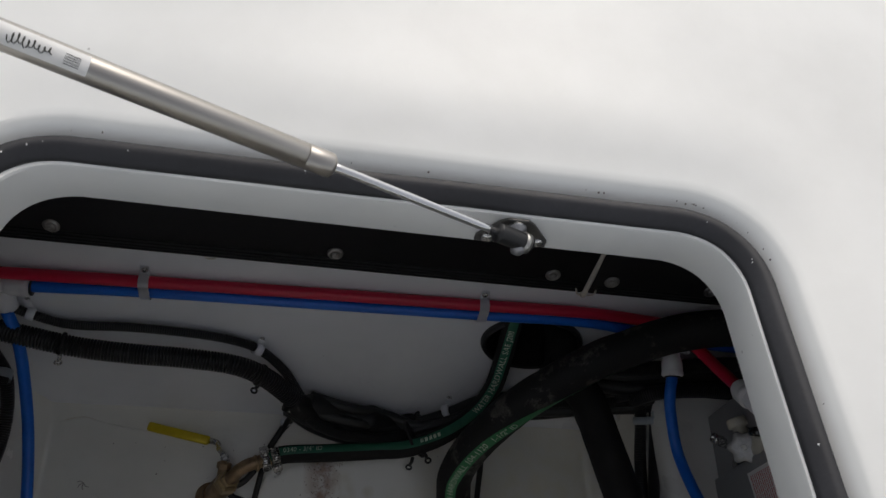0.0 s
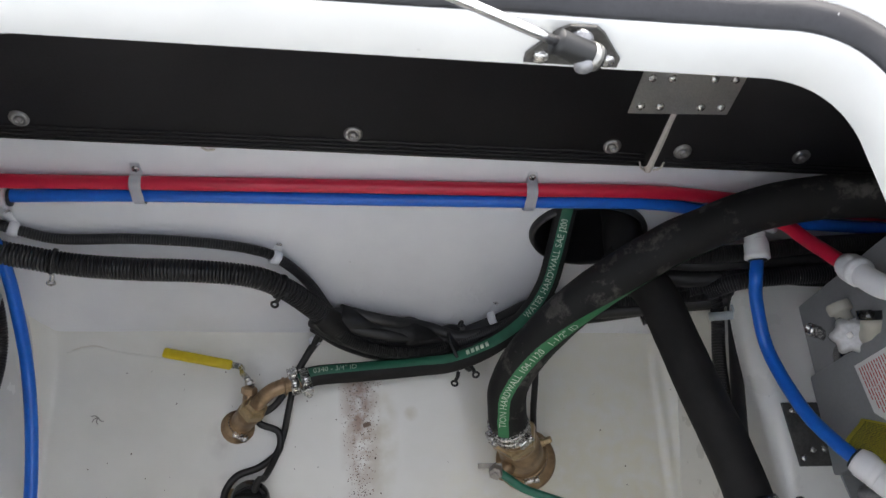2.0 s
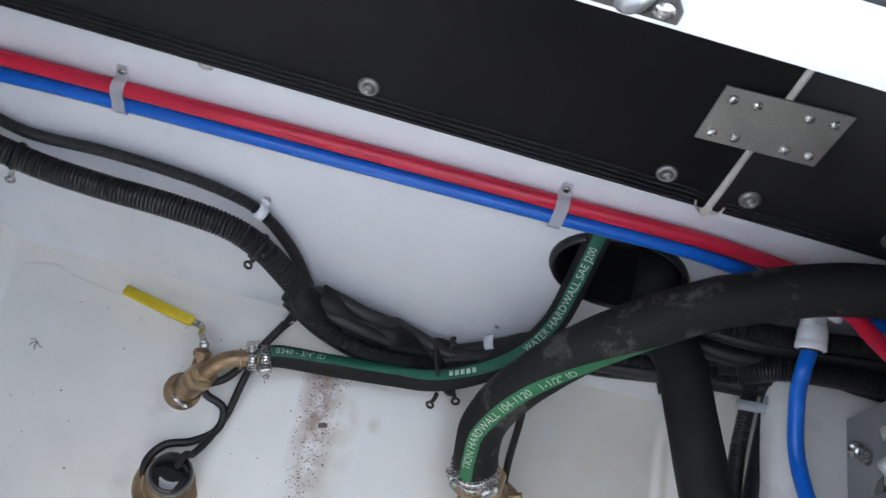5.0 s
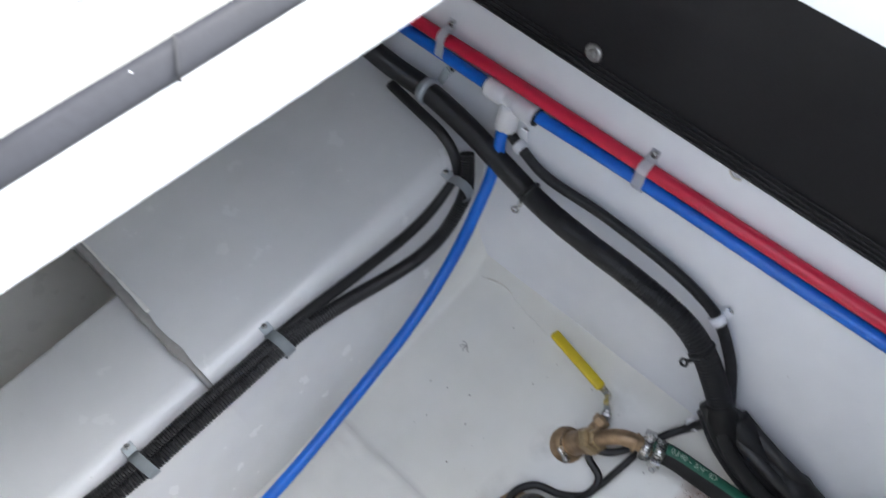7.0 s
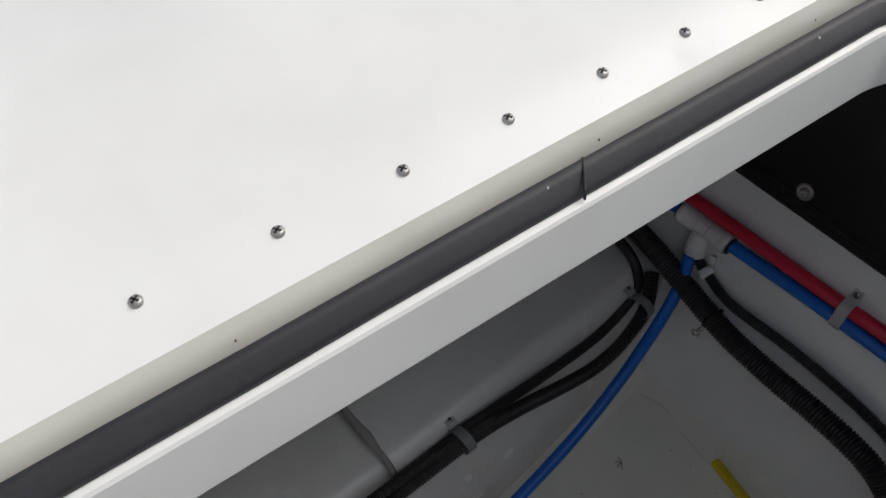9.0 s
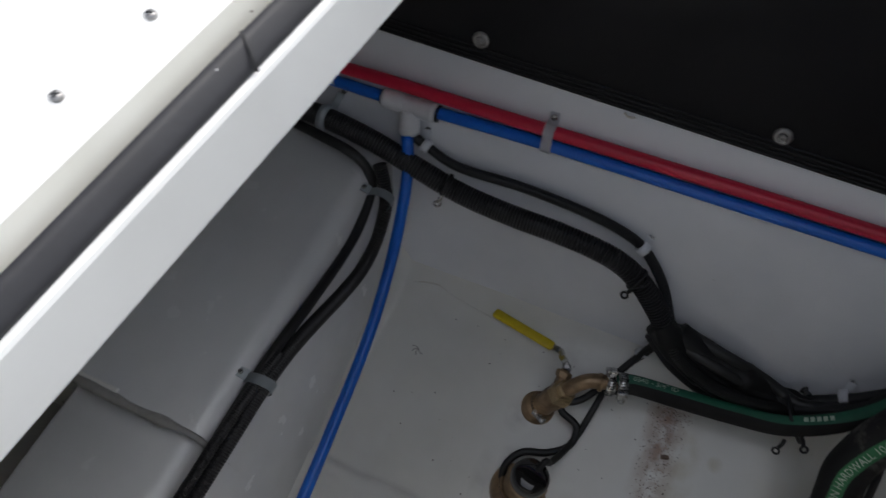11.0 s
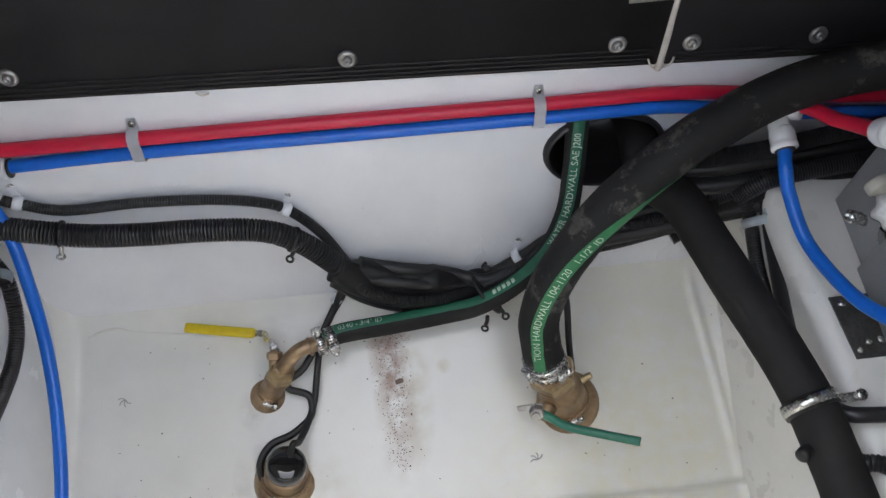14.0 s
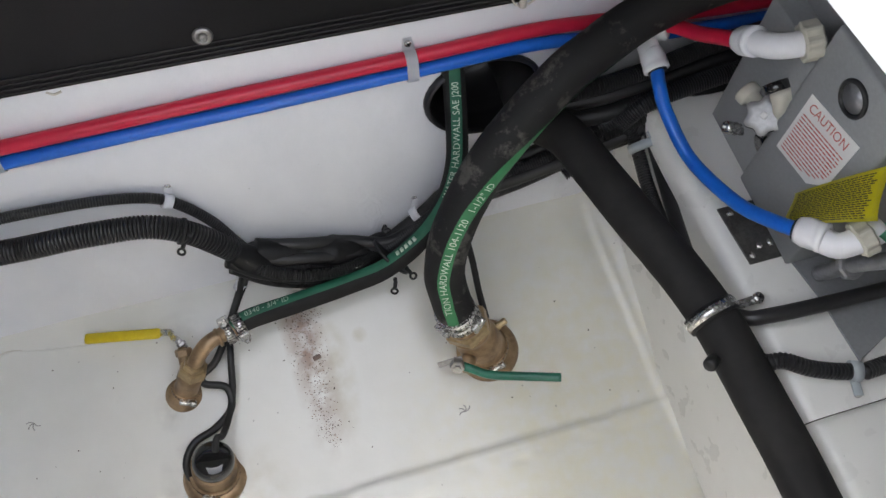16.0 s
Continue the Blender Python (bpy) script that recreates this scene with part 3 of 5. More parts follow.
part("butt_joint", bm, M_CABLE, gasket, "dark butt joint in the gasket")


def screw(name, place, way, r=0.004, label="small stainless screw in the deck", group="deck screws", parent=None, dish=True, material=None):
    """A pan head; black bars stand in for the shade in its cross recess."""
    m = axis_matrix(place, way)
    bm = lathe([(r, -0.001), (r, 0.0004 * 1), (r * 0.85, r * 0.38), (r * 0.45, r * 0.52), (r * 0.12, r * 0.54)], place, way, 14)
    ob = obj(name, bm, material or M_STEEL, parent)
    bm = block((r * 1.3, r * 0.34, r * 0.12), m @ pose(0, 0, r * 0.5, 0, 0, 30))
    block((r * 0.34, r * 1.3, r * 0.12), m @ pose(0, 0, r * 0.5, 0, 0, 30), bm=bm)
    part("recess_shade_bars", bm, M_CABLE, ob, "black bars painted as the shade in a cross recess")
    return ob if parent is not None else tagged(ob, label, "screw", group)


for y in (-0.770, -0.700, -0.6303, -0.5624, -0.4956, -0.4336, -0.3726, -0.3145, -0.258, -0.203):
    x = -0.0465 + 0.1085 * y
    off = -0.013 + 0.0877 * (y + 0.150) - x
    screw("deck_screw", (x, y, 0.9713 + (off - 0.06) * (0.1 if off > 0.06 else 0.36)), (0, 0, 1), 0.0034, material=M_BOLT)

# ---- black boards on the hull side ----
def board_bottom(x):
    return 0.5475 - 0.0262 * x


def seam_x(z):
    return 0.5905 + 0.086 * (z - 0.529)


def build_board(x0, x1, seam_left, seam_right):
    """A leaning board 9 mm thick from its lower edge up to the deck."""
    bm, rows = bmesh.new(), []
    for k in range(2):
        row = []
        for side in (0, 1):
            for off in (0.003, 0.012):
                z = 0.94 if k else board_bottom((x0, x1)[side])
                x = seam_x(z) - 0.004 if seam_right and side else seam_x(z) + 0.004 if seam_left and not side else (x0, x1)[side]
                row.append(bm.verts.new(on_wall(x, z, off)))
        rows.append(row)
    (a, b, c, d), (e, f, g, h) = rows
    for q in ((b, d, h, f), (a, e, g, c), (a, c, d, b), (e, f, h, g), (a, b, f, e), (c, g, h, d)):
        bm.faces.new(q)
    bmesh.ops.recalc_face_normals(bm, faces=bm.faces)
    bmesh.ops.bevel(bm, geom=bm.edges[:], offset=0.0015, segments=2, affect="EDGES")
    return bm


def edge_rib(x0, x1, up):
    a, b = on_wall(x0, board_bottom(x0) + up, 0.0122), on_wall(x1, board_bottom(x1) + up, 0.0122)
    pts = [a.lerp(b, k / 12) + OUT * 0.0004 * noise.noise(a.lerp(b, k / 12) * 30) for k in range(13)]
    return tube(pts, 0.0011, 0.01, 6)


def washer_bolt(parent, x, z):
    """A pan head bolt in a cup washer on the board."""
    base = on_wall(x, z, 0.012)
    bm = lathe([(0.0105, 0.0), (0.0105, 0.0008), (0.0088, 0.0026), (0.0066, 0.0034), (0.006, 0.0024), (0.0055, 0.0022)], base, OUT, 20)
    ob = part("bolt", bm, M_BOLT, parent, "stainless bolt in a cup washer")
    bm = lathe([(0.005, 0.0015), (0.005, 0.0035), (0.0038, 0.0055), (0.0018, 0.0062), (0.0016, 0.0045), (0.0008, 0.0044)], base, OUT, 16)
    part("bolt_head", bm, M_BOLT, ob)


board = tagged(obj("black_board", build_board(-0.92, 0.5865, False, True), M_BOARD), "black plastic board bolted to the hull side", "board", "black boards")
for up in (0.004, 0.009, 0.0145, 0.020):
    part("edge_rib", edge_rib(-0.9, 0.580, up), M_BOARD, board)
for x, z in ((-0.44, 0.584), (-0.101, 0.579), (0.246, 0.570), (0.538, 0.562)):
    washer_bolt(board, x, z)
board_b = tagged(obj("black_board", build_board(0.5945, 1.2, True, False), M_BOARD), "shorter black plastic board past the sealed seam", "board", "black boards")
for up in (0.004, 0.009, 0.0145):
    part("edge_rib", edge_rib(0.604, 1.15, up), M_BOARD, board_b)
for x, z in ((0.622, 0.557), (0.766, 0.554)):
    washer_bolt(board_b, x, z)
seam = tube([on_wall(seam_x(z) , z, 0.0075 + 0.001 * math.sin(z * 60)) for z in (0.524, 0.535, 0.56, 0.60, 0.65, 0.72, 0.80, 0.93)], 0.0044, 0.006, 8, lump=0.0008)
tagged(obj("seam_sealant", seam, M_SEALANT), "cream sealant strip in the seam between the boards", "sealant", kind="structure")

pc = [on_wall(0.543, 0.610, 0.0128), on_wall(0.654, 0.612, 0.0128), on_wall(0.660, 0.669, 0.0128), on_wall(0.547, 0.667, 0.0128)]
joiner = tagged(obj("joining_plate", plate(pc, 0.0022, 0.0004), M_BRUSHED, smooth=False), "brushed steel plate joining the two black boards", "metal plate")
for fx in (0.10, 0.29, 0.70, 0.90):
    for fz in (0.17, 0.80):
        q = pc[0].lerp(pc[1], fx).lerp(pc[3].lerp(pc[2], fx), fz) + OUT * 0.002
        part("rivet", lathe([(0.0050, 0), (0.0048, 0.0012), (0.0036, 0.0026), (0.0016, 0.0033), (0.0004, 0.0034)], q, OUT, 14), M_STEEL, joiner)
for x, s in ((0.575, 1), (0.604, -1)):
    bm = tube([on_wall(x, 0.542, 0.014), on_wall(x + 0.003 * s, 0.535, 0.016), on_wall(x + 0.009 * s, 0.529, 0.013)], 0.0012, 0.002, 6)
    tagged(obj("sealant_smear", bm, M_SEALANT), "pale sealant smear at the seam's foot", "sealant", "sealant smears")
bm = tube([on_wall(0.078, 0.5375, 0.002), on_wall(0.084, 0.534, 0.003), on_wall(0.092, 0.535, 0.002)], 0.0014, 0.002, 6)
tagged(obj("sealant_smear", bm, M_SEALANT), "pale sealant smear under the board's edge", "sealant", "sealant smears")

# ---- red and blue water pipes on the hull side ----
RED = [on_wall(-0.94, 0.486, 0.009), on_wall(-0.5, 0.487, 0.009), on_wall(-0.346, 0.4865, 0.010), on_wall(-0.209, 0.492, 0.014), on_wall(0.0, 0.489, 0.009), on_wall(0.25, 0.4905, 0.009), on_wall(0.458, 0.4905, 0.009),
       on_wall(0.60, 0.492, 0.010), on_wall(0.706, 0.484, 0.011), on_wall(0.86, 0.468, 0.014), on_wall(1.2, 0.45, 0.016)]
tagged(obj("red_water_pipe", tube(RED, 0.0083, 0.012, 16), M_RED), "red plastic hot water pipe clipped along the hull side", "water pipe")
BLUE_A = [on_wall(-0.94, 0.466, 0.009), on_wall(-0.5, 0.466, 0.009), on_wall(-0.355, 0.465, 0.009), on_wall(-0.215, 0.465, 0.010)]
BLUE_B = [on_wall(-0.16, 0.466, 0.010), on_wall(-0.003, 0.470, 0.009), on_wall(0.251, 0.4705, 0.009), on_wall(0.462, 0.4715, 0.009), on_wall(0.605, 0.473, 0.010), on_wall(0.70, 0.463, 0.014), on_wall(0.80, 0.452, 0.018), on_wall(1.2, 0.43, 0.02)]
tagged(obj("blue_water_pipe", tube(BLUE_A, 0.0079, 0.012, 16), M_BLUE), "blue plastic cold water pipe below the red one", "water pipe", "blue pipes")
tagged(obj("blue_water_pipe", tube(BLUE_B, 0.0079, 0.012, 16), M_BLUE), "blue plastic cold water pipe from the white tee", "water pipe", "blue pipes")


def collar(a, way, r=0.0128, length=0.026):
    """The stepped end of a push-fit fitting."""
    return lathe([(r * 0.86, 0), (r * 0.9, length * 0.1), (r, length * 0.25), (r * 1.02, length * 0.6), (r * 0.98, length * 0.72), (r * 1.04, length * 0.76), (r * 1.04, length * 0.95), (r * 0.9, length)], a, way, 20)


tee = tagged(obj("pipe_tee", tube([on_wall(-0.205, 0.4655, 0.011), on_wall(-0.185, 0.4655, 0.011), on_wall(-0.165, 0.466, 0.011)], 0.0112, 0.006, 18), M_NYLON), "white push-fit tee in the blue water pipe", "pipe fitting")
part("collar", collar(on_wall(-0.192, 0.4655, 0.011), (-1, 0, 0), 0.0132, 0.030), M_NYLON, tee)
part("collar", collar(on_wall(-0.178, 0.4655, 0.011), (1, 0, 0), 0.0132, 0.030), M_NYLON, tee)
part("branch", collar(on_wall(-0.183, 0.462, 0.013), Vector((0, -0.25, -1)), 0.0135, 0.037), M_NYLON, tee)
for x in (-0.2235, -0.1465):
    part("release_ring", lathe([(0.0112, 0), (0.0112, 0.0022)], on_wall(x, 0.4655, 0.011), (1, 0, 0), 18), M_CABLE, tee)
part("release_ring", lathe([(0.0116, 0), (0.0116, 0.0024)], on_wall(-0.183, 0.462, 0.013) + Vector((0, -0.25, -1)).normalized() * 0.0372, Vector((0, -0.25, -1)), 18), M_CABLE, tee)
DOWN = [(-0.182, -0.040, 0.432), (-0.172, -0.062, 0.402), (-0.164, -0.098, 0.365), (-0.158, -0.165, 0.300), (-0.150, -0.255, 0.257), (-0.144, -0.36, 0.230), (-0.134, -0.50, 0.214), (-0.128, -0.66, 0.212), (-0.12, -0.95, 0.21)]
tagged(obj("blue_water_pipe", tube(DOWN, 0.0079, 0.008, 16), M_BLUE), "blue plastic pipe hanging in a long curve from the tee", "water pipe", "blue pipes")


def strap_clip(x, z_screw, bottom_z, d, width=0.0135, material=None, label="", depth=0.019):
    """A moulded strap round pipes on the hull side, with its tab and screw."""
    top = on_wall(x, z_screw, 0.001)
    bm = bmesh.new()
    rows = []
    zs = [(z_screw + 0.007, 0.0015), (0.4995, 0.0030), (0.4992, 0.0090), (0.4985, 0.0145), (0.4945, 0.0192), (0.4890, 0.0210), (0.4850, 0.0205), (0.4800, 0.0192), (0.4745, 0.0200), (0.4690, 0.0200), (0.4640, 0.0175), (0.4618, 0.0110), (0.4612, 0.0)]
    for z, off in zs:
        wd = width * (0.75 if off < 0.003 else 1.0)
        rows.append([bm.verts.new(on_wall(x + wd * sx, z, off)) for sx in (-0.5, -0.42, 0.42, 0.5)])
    for u, v in zip(rows, rows[1:]):
        for k in range(3):
            bm.faces.new((u[k], u[k + 1], v[k + 1], v[k]))
    bmesh.ops.solidify(bm, geom=bm.faces[:], thickness=0.0018)
    ob = tagged(obj("pipe_clip", bm, material or M_CLIP), label or "translucent nylon clip screwed over the two pipes", "clip", "pipe clips")
    screw("screw", on_wall(x, z_screw, 0.0028), OUT, 0.0043, parent=ob)
    return ob


for x in (-0.298, 0.0, 0.457):
    strap_clip(x, 0.5045, 0.4615, 0.009)


def p_clip(pts, r, screw_at, way, material, label):
    """A cable clip: a band round the cable and a tab with its screw."""
    a, b = Vector(pts[0]), Vector(pts[1])
    t = (b - a).normalized()
    mid = (a + b) / 2
    bm = lathe([(r + 0.0004, -0.0055), (r + 0.0022, -0.0055), (r + 0.0022, 0.0055), (r + 0.0004, 0.0055)], mid, t, 20)
    ob = tagged(obj("cable_clip", bm, material), label, "clip", "cable clips")
    s = Vector(screw_at)
    w = Vector(way).normalized()
    to = (s - mid)
    to = (to - w * to.dot(w))
    side = w.cross(to.normalized())
    m = Matrix.Translation(mid.lerp(s, 0.66) + w * 0.0) @ Matrix((to.normalized(), side, w)).transposed().to_4x4()
    part("tab", block((max(0.012, to.length * 0.85), 0.010, 0.002), m, 0.0006), material, ob)
    screw("screw", s + w * 0.001, w, 0.0038, parent=ob)
    return ob


# ---- wiring looms ----
MAIN = [(-0.80, -0.05, 0.452), (-0.50, -0.049, 0.440), (-0.362, -0.052, 0.431), (-0.299, -0.052, 0.430), (-0.226, -0.055, 0.418), (-0.161, -0.060, 0.400), (-0.094, -0.064, 0.382), (-0.024, -0.066, 0.3755), (0.046, -0.067, 0.374), (0.1155, -0.069, 0.3645),
        (0.1575, -0.075, 0.341), (0.193, -0.086, 0.303), (0.223, -0.096, 0.262), (0.254, -0.104, 0.233)]
tagged(obj("wiring_loom", tube(MAIN, 0.0138, ribs=0.0010, sides=20, pitch=0.0044), M_LOOM), "thick black corrugated wiring loom along the hull side", "wiring loom", "looms")
THIN = [on_wall(-0.175, 0.42, 0.01), on_wall(-0.155, 0.413, 0.012), on_wall(-0.109, 0.398, 0.012), on_wall(-0.024, 0.400, 0.012), on_wall(0.06, 0.395, 0.012), on_wall(0.115, 0.385, 0.012), on_wall(0.15, 0.368, 0.012), on_wall(0.185, 0.326, 0.013), on_wall(0.211, 0.272, 0.016), on_wall(0.232, 0.232, 0.022)]
tagged(obj("wiring_loom", tube(THIN, 0.0062, ribs=0.0007, sides=12, pitch=0.0032), M_LOOM), "thin black corrugated loom above the thick one", "wiring loom", "looms")

rng = random.Random(4)
def bundle_path(dx, dz, dd, end=None):
    base = [(0.195, 0.275, 0.028), (0.232, 0.240, 0.030), (0.293, 0.218, 0.032), (0.356, 0.207, 0.030), (0.395, 0.212, 0.028), (0.449, 0.243, 0.026), (0.500, 0.281, 0.026), (0.584, 0.300, 0.030), (0.666, 0.325, 0.036), (0.76, 0.352, 0.045), (0.90, 0.372, 0.05), (1.2, 0.38, 0.05)]
    out = []
    for k, (x, z, d) in enumerate(base):
        f = math.sin(math.pi * min(1, k / 3)) * 0.3 + 0.7
        out.append(on_wall(x + rng.uniform(-0.004, 0.004), z + dz * f + rng.uniform(-0.003, 0.003), d + dd))
    return out


for dz, dd, r, ribs in ((0.016, -0.010, 0.0078, 0.0), (0.010, 0.004, 0.0085, 0.0006), (-0.002, 0.010, 0.0095, 0.0), (-0.012, 0.0, 0.0088, 0.0007), (-0.020, 0.010, 0.0062, 0.0005), (0.004, -0.014, 0.0070, 0.0), (-0.008, -0.012, 0.0074, 0.0)):
    tagged(obj("cable", tube(bundle_path(0, dz, dd), r, 0.006, 12, ribs=ribs), M_CABLE if not ribs else M_LOOM), "black taped cable in the bundle behind the hoses", "cable", "bundled cables")
for k, (dz, dd) in enumerate(((0.020, 0.0), (0.028, 0.012), (0.036, 0.024))):
    pts = [on_wall(0.66 + 0.02 * k, 0.335 + dz, 0.04 + dd), on_wall(0.74, 0.365 + dz, 0.045 + dd), on_wall(0.84, 0.385 + dz, 0.05 + dd), on_wall(0.95, 0.392 + dz, 0.05 + dd), on_wall(1.2, 0.40 + dz, 0.05 + dd)]
    tagged(obj("wiring_loom", tube(pts, 0.0105, ribs=0.0008, sides=14), M_LOOM), "black corrugated loom running behind the heater", "wiring loom", "looms")
for k, q in enumerate(([(0.60, -0.062, 0.425), (0.678, -0.068, 0.438), (0.744, -0.066, 0.446), (0.824, -0.062, 0.460), (0.95, -0.06, 0.47), (1.2, -0.06, 0.48)],
                       [(0.62, -0.058, 0.400), (0.685, -0.070, 0.416), (0.752, -0.070, 0.425), (0.835, -0.067, 0.436), (0.95, -0.065, 0.445), (1.2, -0.065, 0.45)],
                       [(0.63, -0.070, 0.382), (0.692, -0.080, 0.393), (0.761, -0.078, 0.403), (0.846, -0.075, 0.414), (0.96, -0.075, 0.42), (1.2, -0.075, 0.425)],
                       [(0.64, -0.086, 0.350), (0.710, -0.088, 0.366), (0.780, -0.084, 0.388), (0.865, -0.084, 0.404), (0.96, -0.09, 0.416), (1.2, -0.09, 0.416)])):
    tagged(obj("wiring_loom", tube(q, (0.0105, 0.0088, 0.0115, 0.0095)[k], ribs=(0.0006, 0.0, 0.0, 0.0006)[k], sides=14), M_CABLE), "black corrugated loom in the dark run behind the heater", "wiring loom", "looms")
# taped knot where the looms meet
tagged(obj("tape_wrap", tube([(0.200, -0.089, 0.292), (0.224, -0.097, 0.262), (0.250, -0.104, 0.240), (0.275, -0.106, 0.228)], 0.0180, 0.003, 20, lump=0.005), M_TAPE), "crumpled black tape wrapped round the meeting looms", "tape")
tagged(obj("tape_wrap", tube([on_wall(0.225, 0.262, 0.022), on_wall(0.265, 0.247, 0.024), on_wall(0.31, 0.233, 0.024), on_wall(0.36, 0.216, 0.022), on_wall(0.395, 0.208, 0.022)], 0.0200, 0.003, 24, lump=0.008), M_TAPE), "crumpled black tape wrapped round the cable bundle", "tape")

for k, (za, zb, zc, d) in enumerate(((0.258, 0.246, 0.226, 0.034), (0.250, 0.228, 0.220, 0.048), (0.240, 0.212, 0.200, 0.040), (0.266, 0.256, 0.234, 0.018))):
    pts = [on_wall(0.205, 0.285 - 0.006 * k, 0.025), on_wall(0.235, za, d), on_wall(0.29, zb, d + 0.006), on_wall(0.35, zc, d), on_wall(0.40, 0.214 + 0.004 * k, 0.028), on_wall(0.46, 0.25, 0.026)]
    tagged(obj("cable", tube(pts, 0.0075 + 0.001 * (k % 2), 0.005, 12, ribs=0.0006 if k == 1 else 0.0, lump=0.0012), M_CABLE), "loose black cable bulging out of the bundle", "cable", "bundled cables")

# two cables down the stringer's edge
SIDE_A = [(-0.34, -0.075, 0.430), (-0.29, -0.080, 0.426), (-0.245, -0.082, 0.416), (-0.220, -0.086, 0.396), (-0.212, -0.095, 0.370), (-0.207, -0.14, 0.352), (-0.205, -0.19, 0.349), (-0.204, -0.27, 0.361), (-0.204, -0.35, 0.376), (-0.2055, -0.395, 0.378), (-0.2075, -0.47, 0.374), (-0.210, -0.55, 0.369), (-0.212, -0.60, 0.366), (-0.225, -0.75, 0.36), (-0.24, -1.05, 0.35)]
SIDE_B = [(-0.205, -0.078, 0.405), (-0.193, -0.092, 0.378), (-0.188, -0.105, 0.352), (-0.186, -0.142, 0.323), (-0.186, -0.185, 0.316), (-0.188, -0.233, 0.326), (-0.192, -0.327, 0.360), (-0.196, -0.390, 0.367), (-0.1975, -0.47, 0.366), (-0.200, -0.55, 0.362), (-0.203, -0.60, 0.358), (-0.215, -0.75, 0.352), (-0.23, -1.05, 0.34)]
tagged(obj("wiring_loom", tube(SIDE_A, 0.0068, 0.006, 12), M_CABLE), "black cable running along the stringer's edge", "cable", "stringer cables")
tagged(obj("wiring_loom", tube(SIDE_B, 0.0086, ribs=0.0008, sides=16, pitch=0.0036), M_LOOM), "black corrugated loom running along the stringer's edge", "wiring loom", "stringer cables")
tagged(obj("wiring_loom", tube([(-0.196, -0.36, 0.378), (-0.200, -0.40, 0.380), (-0.2035, -0.47, 0.382), (-0.207, -0.55, 0.378), (-0.21, -0.6, 0.372), (-0.222, -0.75, 0.366), (-0.236, -1.05, 0.36)], 0.0062, ribs=0.0006, sides=12), M_LOOM), "thin corrugated loom joining the stringer cables", "wiring loom", "stringer cables")


def saddle(y, tilt, x=-0.2005, z=0.371, s=(-0.2190, 0.3865)):
    mid = Vector((x, y, z))
    bm = bmesh.new()
    rows = []
    for k in range(11):
        a = radians(150 - 205 * k / 10)
        rows.append([bm.verts.new(mid + Vector((0.0185 * math.cos(a), w + 0.1 * 0.0185 * math.cos(a), 0.0165 * math.sin(a)))) for w in (-0.0065, -0.005, 0.005, 0.0065)])
    for u, v in zip(rows, rows[1:]):
        for k in range(3):
            bm.faces.new((u[k], u[k + 1], v[k + 1], v[k]))
    bmesh.ops.solidify(bm, geom=bm.faces[:], thickness=0.0016)
    ob = tagged(obj("cable_clip", bm, M_GREYCLIP), "grey plastic clip screwed over the stringer cables", "clip", "cable clips")
    m = axis_matrix((s[0], y, s[1]), (0.25, 0, 1))
    part("tab", block((0.013, 0.012, 0.002), m, 0.0006), M_GREYCLIP, ob)
    screw("screw", (s[0] - 0.003, y, s[1] + 0.0015), (0.25, 0, 1), 0.0036, parent=ob)


saddle(-0.108, 0, -0.193, 0.372, (-0.212, 0.386))
saddle(-0.400, 0)
saddle(-0.590, 0, -0.206, 0.364, (-0.2245, 0.378))
p_clip([(-0.302, -0.052, 0.430), (-0.292, -0.0522, 0.4295)], 0.0152, on_wall(-0.284, 0.450, 0.004), OUT, M_GREYCLIP, "grey plastic clip round the thick loom")
p_clip([on_wall(-0.165, 0.417, 0.012), on_wall(-0.150, 0.411, 0.012)], 0.0072, on_wall(-0.160, 0.4335, 0.003), OUT, M_CLIP, "translucent clip on the thin loom's end")
p_clip([on_wall(0.142, 0.373, 0.012), on_wall(0.152, 0.366, 0.012)], 0.0072, on_wall(0.152, 0.3835, 0.003), OUT, M_CLIP, "translucent clip on the thin loom")
p_clip([on_wall(0.196, 0.205, 0.013), on_wall(0.186, 0.192, 0.016)], 0.0062, on_wall(0.197, 0.222, 0.003), OUT, M_CLIP, "translucent clip on the thin cables")
p_clip([on_wall(0.437, 0.248, 0.014), on_wall(0.447, 0.254, 0.014)], 0.0078, on_wall(0.444, 0.270, 0.003), OUT, M_CLIP, "translucent clip on the bundle beside the hoses")


def ring_terminal(a, b, label="black ring terminal hanging from a cable tie", material=None):
    """A crimped eye on a short tail."""
    a, b = Vector(a), Vector(b)
    ob = tagged(obj("ring_terminal", tube([a, a.lerp(b, 0.5) + Vector((0.001, 0, 0)), b], 0.0028, 0.003, 8), material or M_CABLE), label, "terminal", "ring terminals")
    d = (b - a).normalized()
    c = b + d * 0.005
    n = (Vector((0.25, -0.55, 1.2)) - c).normalized()
    n = (n - d * n.dot(d)).normalized()
    s = d.cross(n)
    path = [c + 0.0042 * (math.cos(k * math.pi / 7) * d + math.sin(k * math.pi / 7) * s) for k in range(15)]
    part("eye", tube(path, 0.0017, 0.001, 6, raw=True), material or M_CABLE, ob)


def cable_tie(pts, r, head):
    a, b = Vector(pts[0]), Vector(pts[1])
    bm = lathe([(r, -0.002), (r + 0.0012, -0.002), (r + 0.0012, 0.002), (r, 0.002)], (a + b) / 2, b - a, 20)
    ob = tagged(obj("cable_tie", bm, M_CABLE), "black cable tie pulled tight round the loom", "cable tie", "cable ties")
    part("tie_head", block((0.006, 0.006, 0.005), axis_matrix(head, (0, -0.6, 0.8)), 0.001), M_CABLE, ob)


